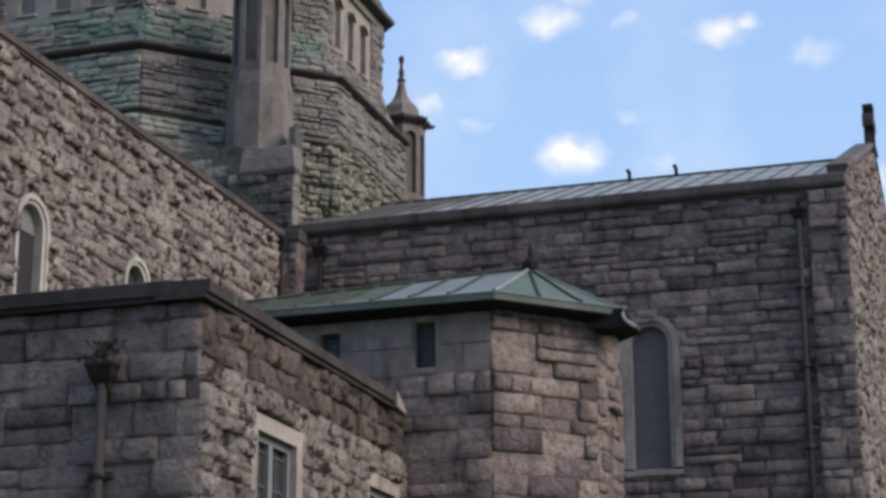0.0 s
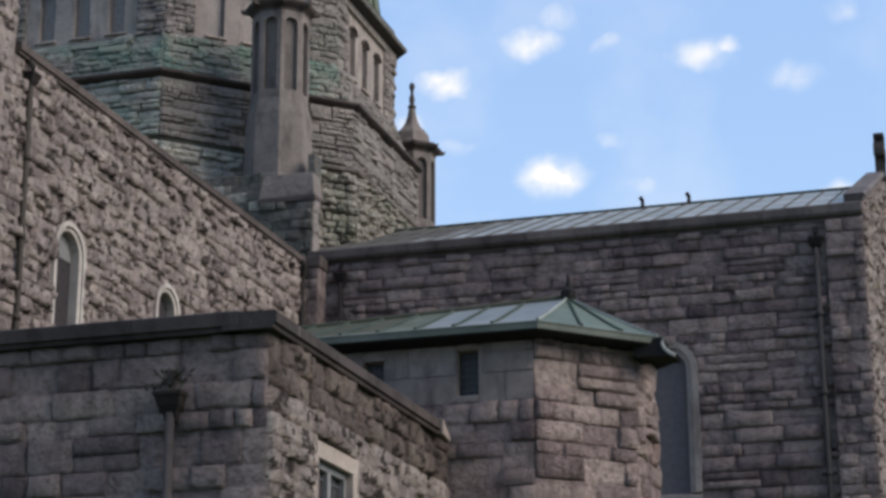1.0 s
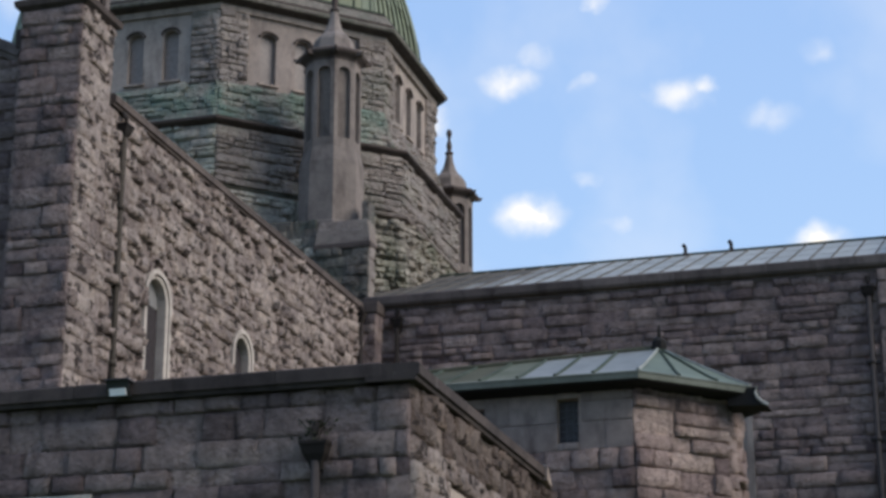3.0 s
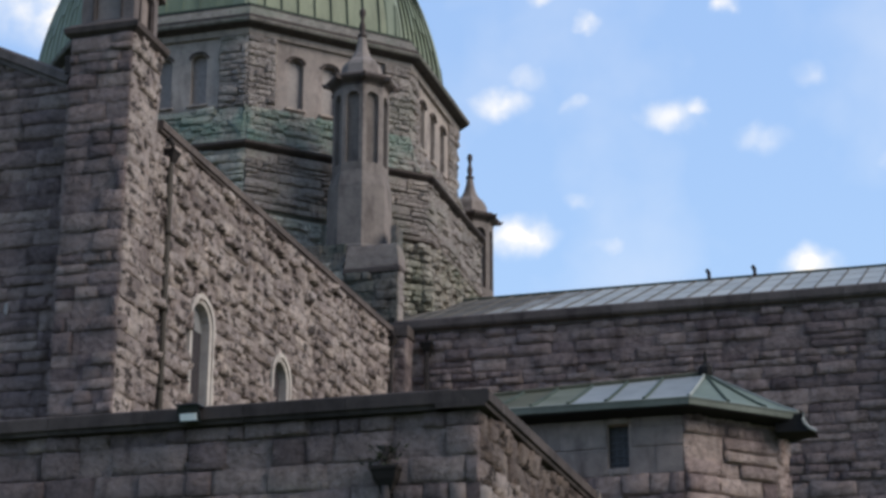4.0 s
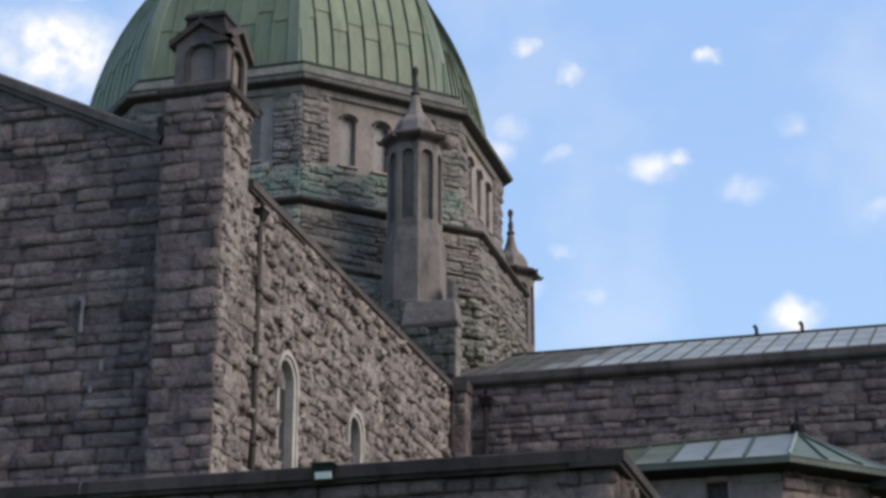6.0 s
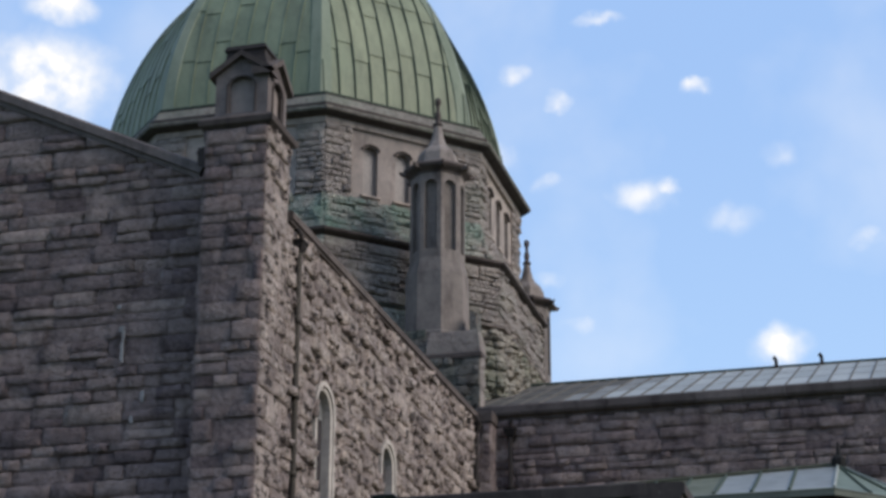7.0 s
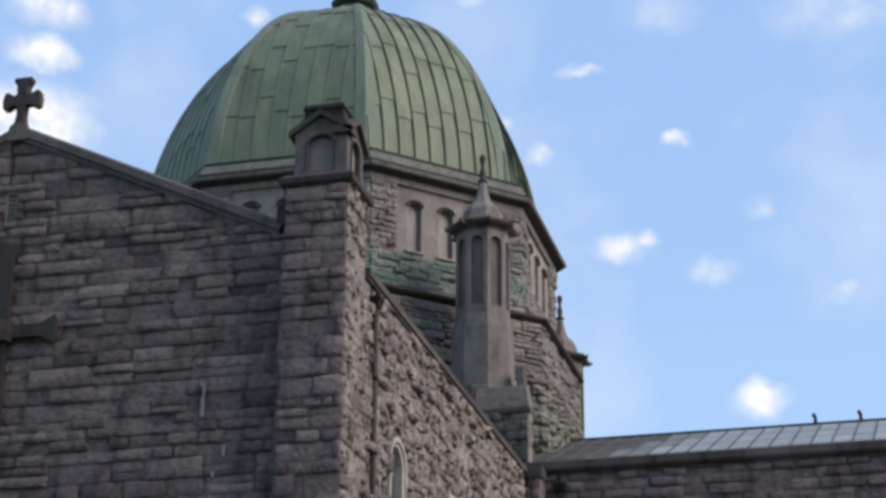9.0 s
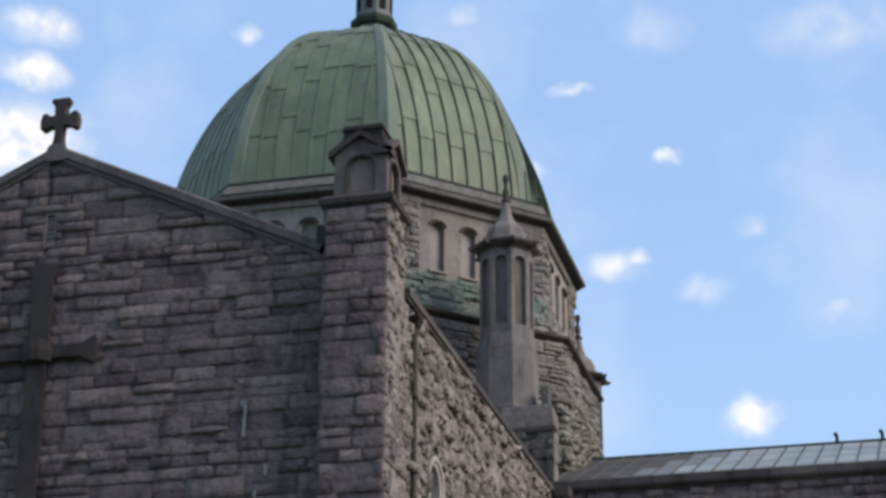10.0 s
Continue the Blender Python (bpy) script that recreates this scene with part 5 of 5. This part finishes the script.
# front bays brighten to the right: the sky's reflection as sheet colours
front = [0.0] + [f for i, f in seam_specs if i == 0]
for k, (fa, fb) in enumerate(zip(front, front[1:])):
    part("roof_sheet", bay(0, fa, fb), m_sheet_old if k < 6 else m_sheet_half if k < 7 else m_sheet_bright, troof)
for i, fs in ((1, (0.0, 0.36, 0.7, 1.0)), (2, (0.0, 0.5, 1.0))):
    for fa, fb in zip(fs, fs[1:]):
        part("roof_sheet", bay(i, fa, fb), m_sheet_green, troof)
for i, fr in seam_specs:
    pts = roof_line(i, fr, 0.02)
    apex = Vector((APX, APY, APZ + 0.02))
    if i == 0 and fr < 1:
        apex = Vector((-14.0 + (APX + 14.0) * fr, APY, APL + (APZ - APL) * fr + 0.02))
    part("seam", tube(pts + [apex], 0.03, 6), m_sheet if fr == 1.0 else m_seam, troof)
part("ridge_roll", tube([(-14.0, APY, APL + 0.02), (APX, APY, APZ + 0.02)], 0.05), m_sheet_old, troof)
part("ridge_end", lathe(APX + 0.02, APY, [(0.1, APZ - 0.06), (0.12, APZ + 0.04), (0.12, APZ + 0.12), (0.08, APZ + 0.17), (0.035, APZ + 0.2), (0.025, APZ + 0.34), (0.012, APZ + 0.42)], 8), m_dark, turret)

# ---------------------------------------------------------------- low annex in front
annex = thing("church_annex", "low flat-roofed limestone annex with projecting coping", "annex")
AX, AY, A_TOP = -9.26, 20.0, 7.36
F_AF = Face((0, AY, 0), (1, 0, 0))
AWIN = [(-14.2, 0.55, 4.2, 5.98, "flat")]
af = part("wall_front", pierced(F_AF, -30.0, AX - 0.03, 0, A_TOP, AWIN, -0.5, -0.03), m_mortar, annex)
masonry(F_AF, -30.0, AX, 0, A_TOP, af, m_stone, 0.35, 1.9, 0.085, 151, holes=[(-15.05, -13.4, 4.0, 6.25)], near=(-15.5, AX, 4.9, 7.4))
part("lintel", soft_box(-15.03, -13.42, AY - 0.06, AY + 0.3, 5.98, 6.22, 0.015), m_pale, annex)
for u in (-14.9, -13.5):
    part("jamb", soft_box(u - 0.12, u + 0.12, AY - 0.05, AY + 0.3, 4.2, 5.975, 0.015), m_pale, annex)
part("window", pane(F_AF, -14.2, 0.6, 4.2, 5.98, "flat", -0.2), m_glass, annex)
F_AR = Face((AX, 0, 0), (0, 1, 0))
RWIN = [(22.22, 0.62, 4.3, 6.17, "flat"), (26.1, 0.55, 4.3, 6.12, "flat")]
ar = part("wall_side", pierced(F_AR, AY + 0.03, TY, 0, A_TOP, RWIN, -0.5, -0.03), m_mortar, annex)
masonry(F_AR, AY, TY - 0.05, 0, 6.72, ar, m_pitted_lit, 0.26, 1.4, 0.13, 152, holes=[(c - h - 0.2, c + h + 0.2, 4.2, sp + 0.2) for c, h, s, sp, k in RWIN], near=(AY, TY, 4.6, 7.4))
# the courses next below the coping are darker and browner
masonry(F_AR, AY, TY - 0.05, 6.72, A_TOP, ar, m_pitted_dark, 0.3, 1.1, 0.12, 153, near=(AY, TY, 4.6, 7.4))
for c, h, s, sp, k in RWIN:
    g = part("window", pane(F_AR, c, h, s, sp, k, -0.13), m_glass, annex)
    frame_parts = [(c - h - 0.2, c + h + 0.2, sp, sp + 0.2, "lintel"), (c - h - 0.2, c - h, s, sp - 0.002, "jamb"), (c + h, c + h + 0.2, s, sp - 0.002, "jamb")]
    for a, b, v0, v1, nm in frame_parts:
        bm = hull(bmesh.new(), [[F_AR.at(a + 0.003, v, -0.3), F_AR.at(b - 0.003, v, -0.3), F_AR.at(b - 0.003, v, 0.045), F_AR.at(a + 0.003, v, 0.045)] for v in (v0, v1)])
        part(nm, bm, m_dressed, g, "pale dressed stone")
    for a, b in ((c - h, c - h + 0.07), (c - 0.06, c + 0.06), (c + h - 0.07, c + h)):
        bm = hull(bmesh.new(), [[F_AR.at(a, v, -0.125), F_AR.at(b, v, -0.125), F_AR.at(b, v, -0.05), F_AR.at(a, v, -0.05)] for v in (s, sp - 0.09)])
        part("mullion", bm, m_frame, g)
    part("top_rail", hull(bmesh.new(), [[F_AR.at(u, sp - 0.09, -0.125), F_AR.at(u, sp, -0.125), F_AR.at(u, sp, -0.05), F_AR.at(u, sp - 0.09, -0.05)] for u in (c - h, c + h)]), m_frame, g)
    tagged(part("leading", bars(F_AR, c, h, s, sp, -0.128, 0.3, 0.42, 0.012), m_lead, g), kind="stuff")
coping_run(F_AF, -30.0, AX - 0.32, A_TOP, 0.25, 0.2, 0.5, 15, annex, m_coping_dark, 0.03)
coping_run(F_AR, AY - 0.2, TY - 0.75, A_TOP, 0.22, 0.17, 0.52, 6, annex, m_coping_dark, 0.03)
bm = hull(bmesh.new(), [[F_AR.at(u, A_TOP, -0.5), F_AR.at(u, A_TOP, o), F_AR.at(u, A_TOP + h, o), F_AR.at(u, A_TOP + h, -0.5)] for u, o, h in ((TY - 0.745, 0.2, 0.23), (TY - 0.1, 0.12, 0.06))])
part("coping_end", bm, m_dressed, annex)
part("roof", box(bmesh.new(), -30.0, AX - 0.4, AY + 0.4, TY, 7.0, 7.2), m_sheet_old, annex)
downpipe(F_AF, -10.42, 6.64, 0.0, [5.4, 3.6, 1.8], "weathered grey cast-iron rain-water pipe with dark hopper on the annex", 0.055, m_pipe, 1.1)

# a weed rooted in the hopper head
weed = thing("weed", "small dark withered weed growing out of the annex hopper", "plant", at=(-10.42, AY - 0.16, 6.66))
rng = random.Random(9)
bm = bmesh.new()
for i in range(46):
    a, r, h = rng.uniform(0, 6.28), rng.uniform(0.02, 0.3), rng.uniform(0.0, 0.26)
    c = Vector((math.cos(a) * r, -abs(math.sin(a)) * r * 0.5, h))
    d = Vector((rng.uniform(-1, 1), rng.uniform(-1, 1), rng.uniform(-0.3, 1))).normalized() * rng.uniform(0.05, 0.1)
    e = d.cross(Vector((rng.uniform(-1, 1), rng.uniform(-1, 1), rng.uniform(-1, 1)))).normalized() * 0.022
    q = [bm.verts.new(p) for p in (c, c + d * 0.5 + e, c + d, c + d * 0.5 - e)]
    bm.faces.new(q)
tagged(part("leaves", bm, m_leaf, weed), kind="stuff")
for i in range(5):
    part("stalk", tube([(0, 0.05, -0.05), (0.04 * (i - 2), 0.0, 0.15), (0.1 * (i - 2), -0.05, 0.3)], 0.006, 5), m_leaf, weed)

# floodlight on the annex coping
flood = thing("floodlight", "small black floodlight clamped to the annex coping", "floodlight", at=(-13.0, AY - 0.2, 7.42))
part("bracket", soft_box(-0.05, 0.05, -0.04, 0.24, 0.2, 0.26, 0.01), m_lamp, flood)
bm = bmesh.new()
hull(bm, [[(-0.13, 0.1, 0.02), (0.13, 0.1, 0.02), (0.13, 0.0, 0.24), (-0.13, 0.0, 0.24)], [(-0.21, -0.1, -0.07), (0.21, -0.1, -0.07), (0.21, -0.22, 0.22), (-0.21, -0.22, 0.22)]])
bmesh.ops.bevel(bm, geom=bm.edges[:], offset=0.015, segments=2, affect="EDGES")
part("housing", bm, m_lamp, flood)
lens_face = Face((0, -0.168, 0.06), (1, 0, 0), (0, -0.12, 0.29))
bm = hull(bmesh.new(), [[lens_face.at(u, v, n) for u, v in ((-0.15, -0.1), (0.15, -0.1), (0.15, 0.02), (-0.15, 0.02))] for n in (-0.01, 0.012)])
# lens coloured white for the glare on its glass
part("lens", bm, m_lens, flood)
flood.scale = (0.74, 0.74, 0.74)
part("hood", soft_box(-0.22, 0.22, -0.27, 0.02, 0.21, 0.235, 0.008), m_lamp, flood)

# ---------------------------------------------------------------- stones of all the walls
for job in LATER:
    lay(*job)
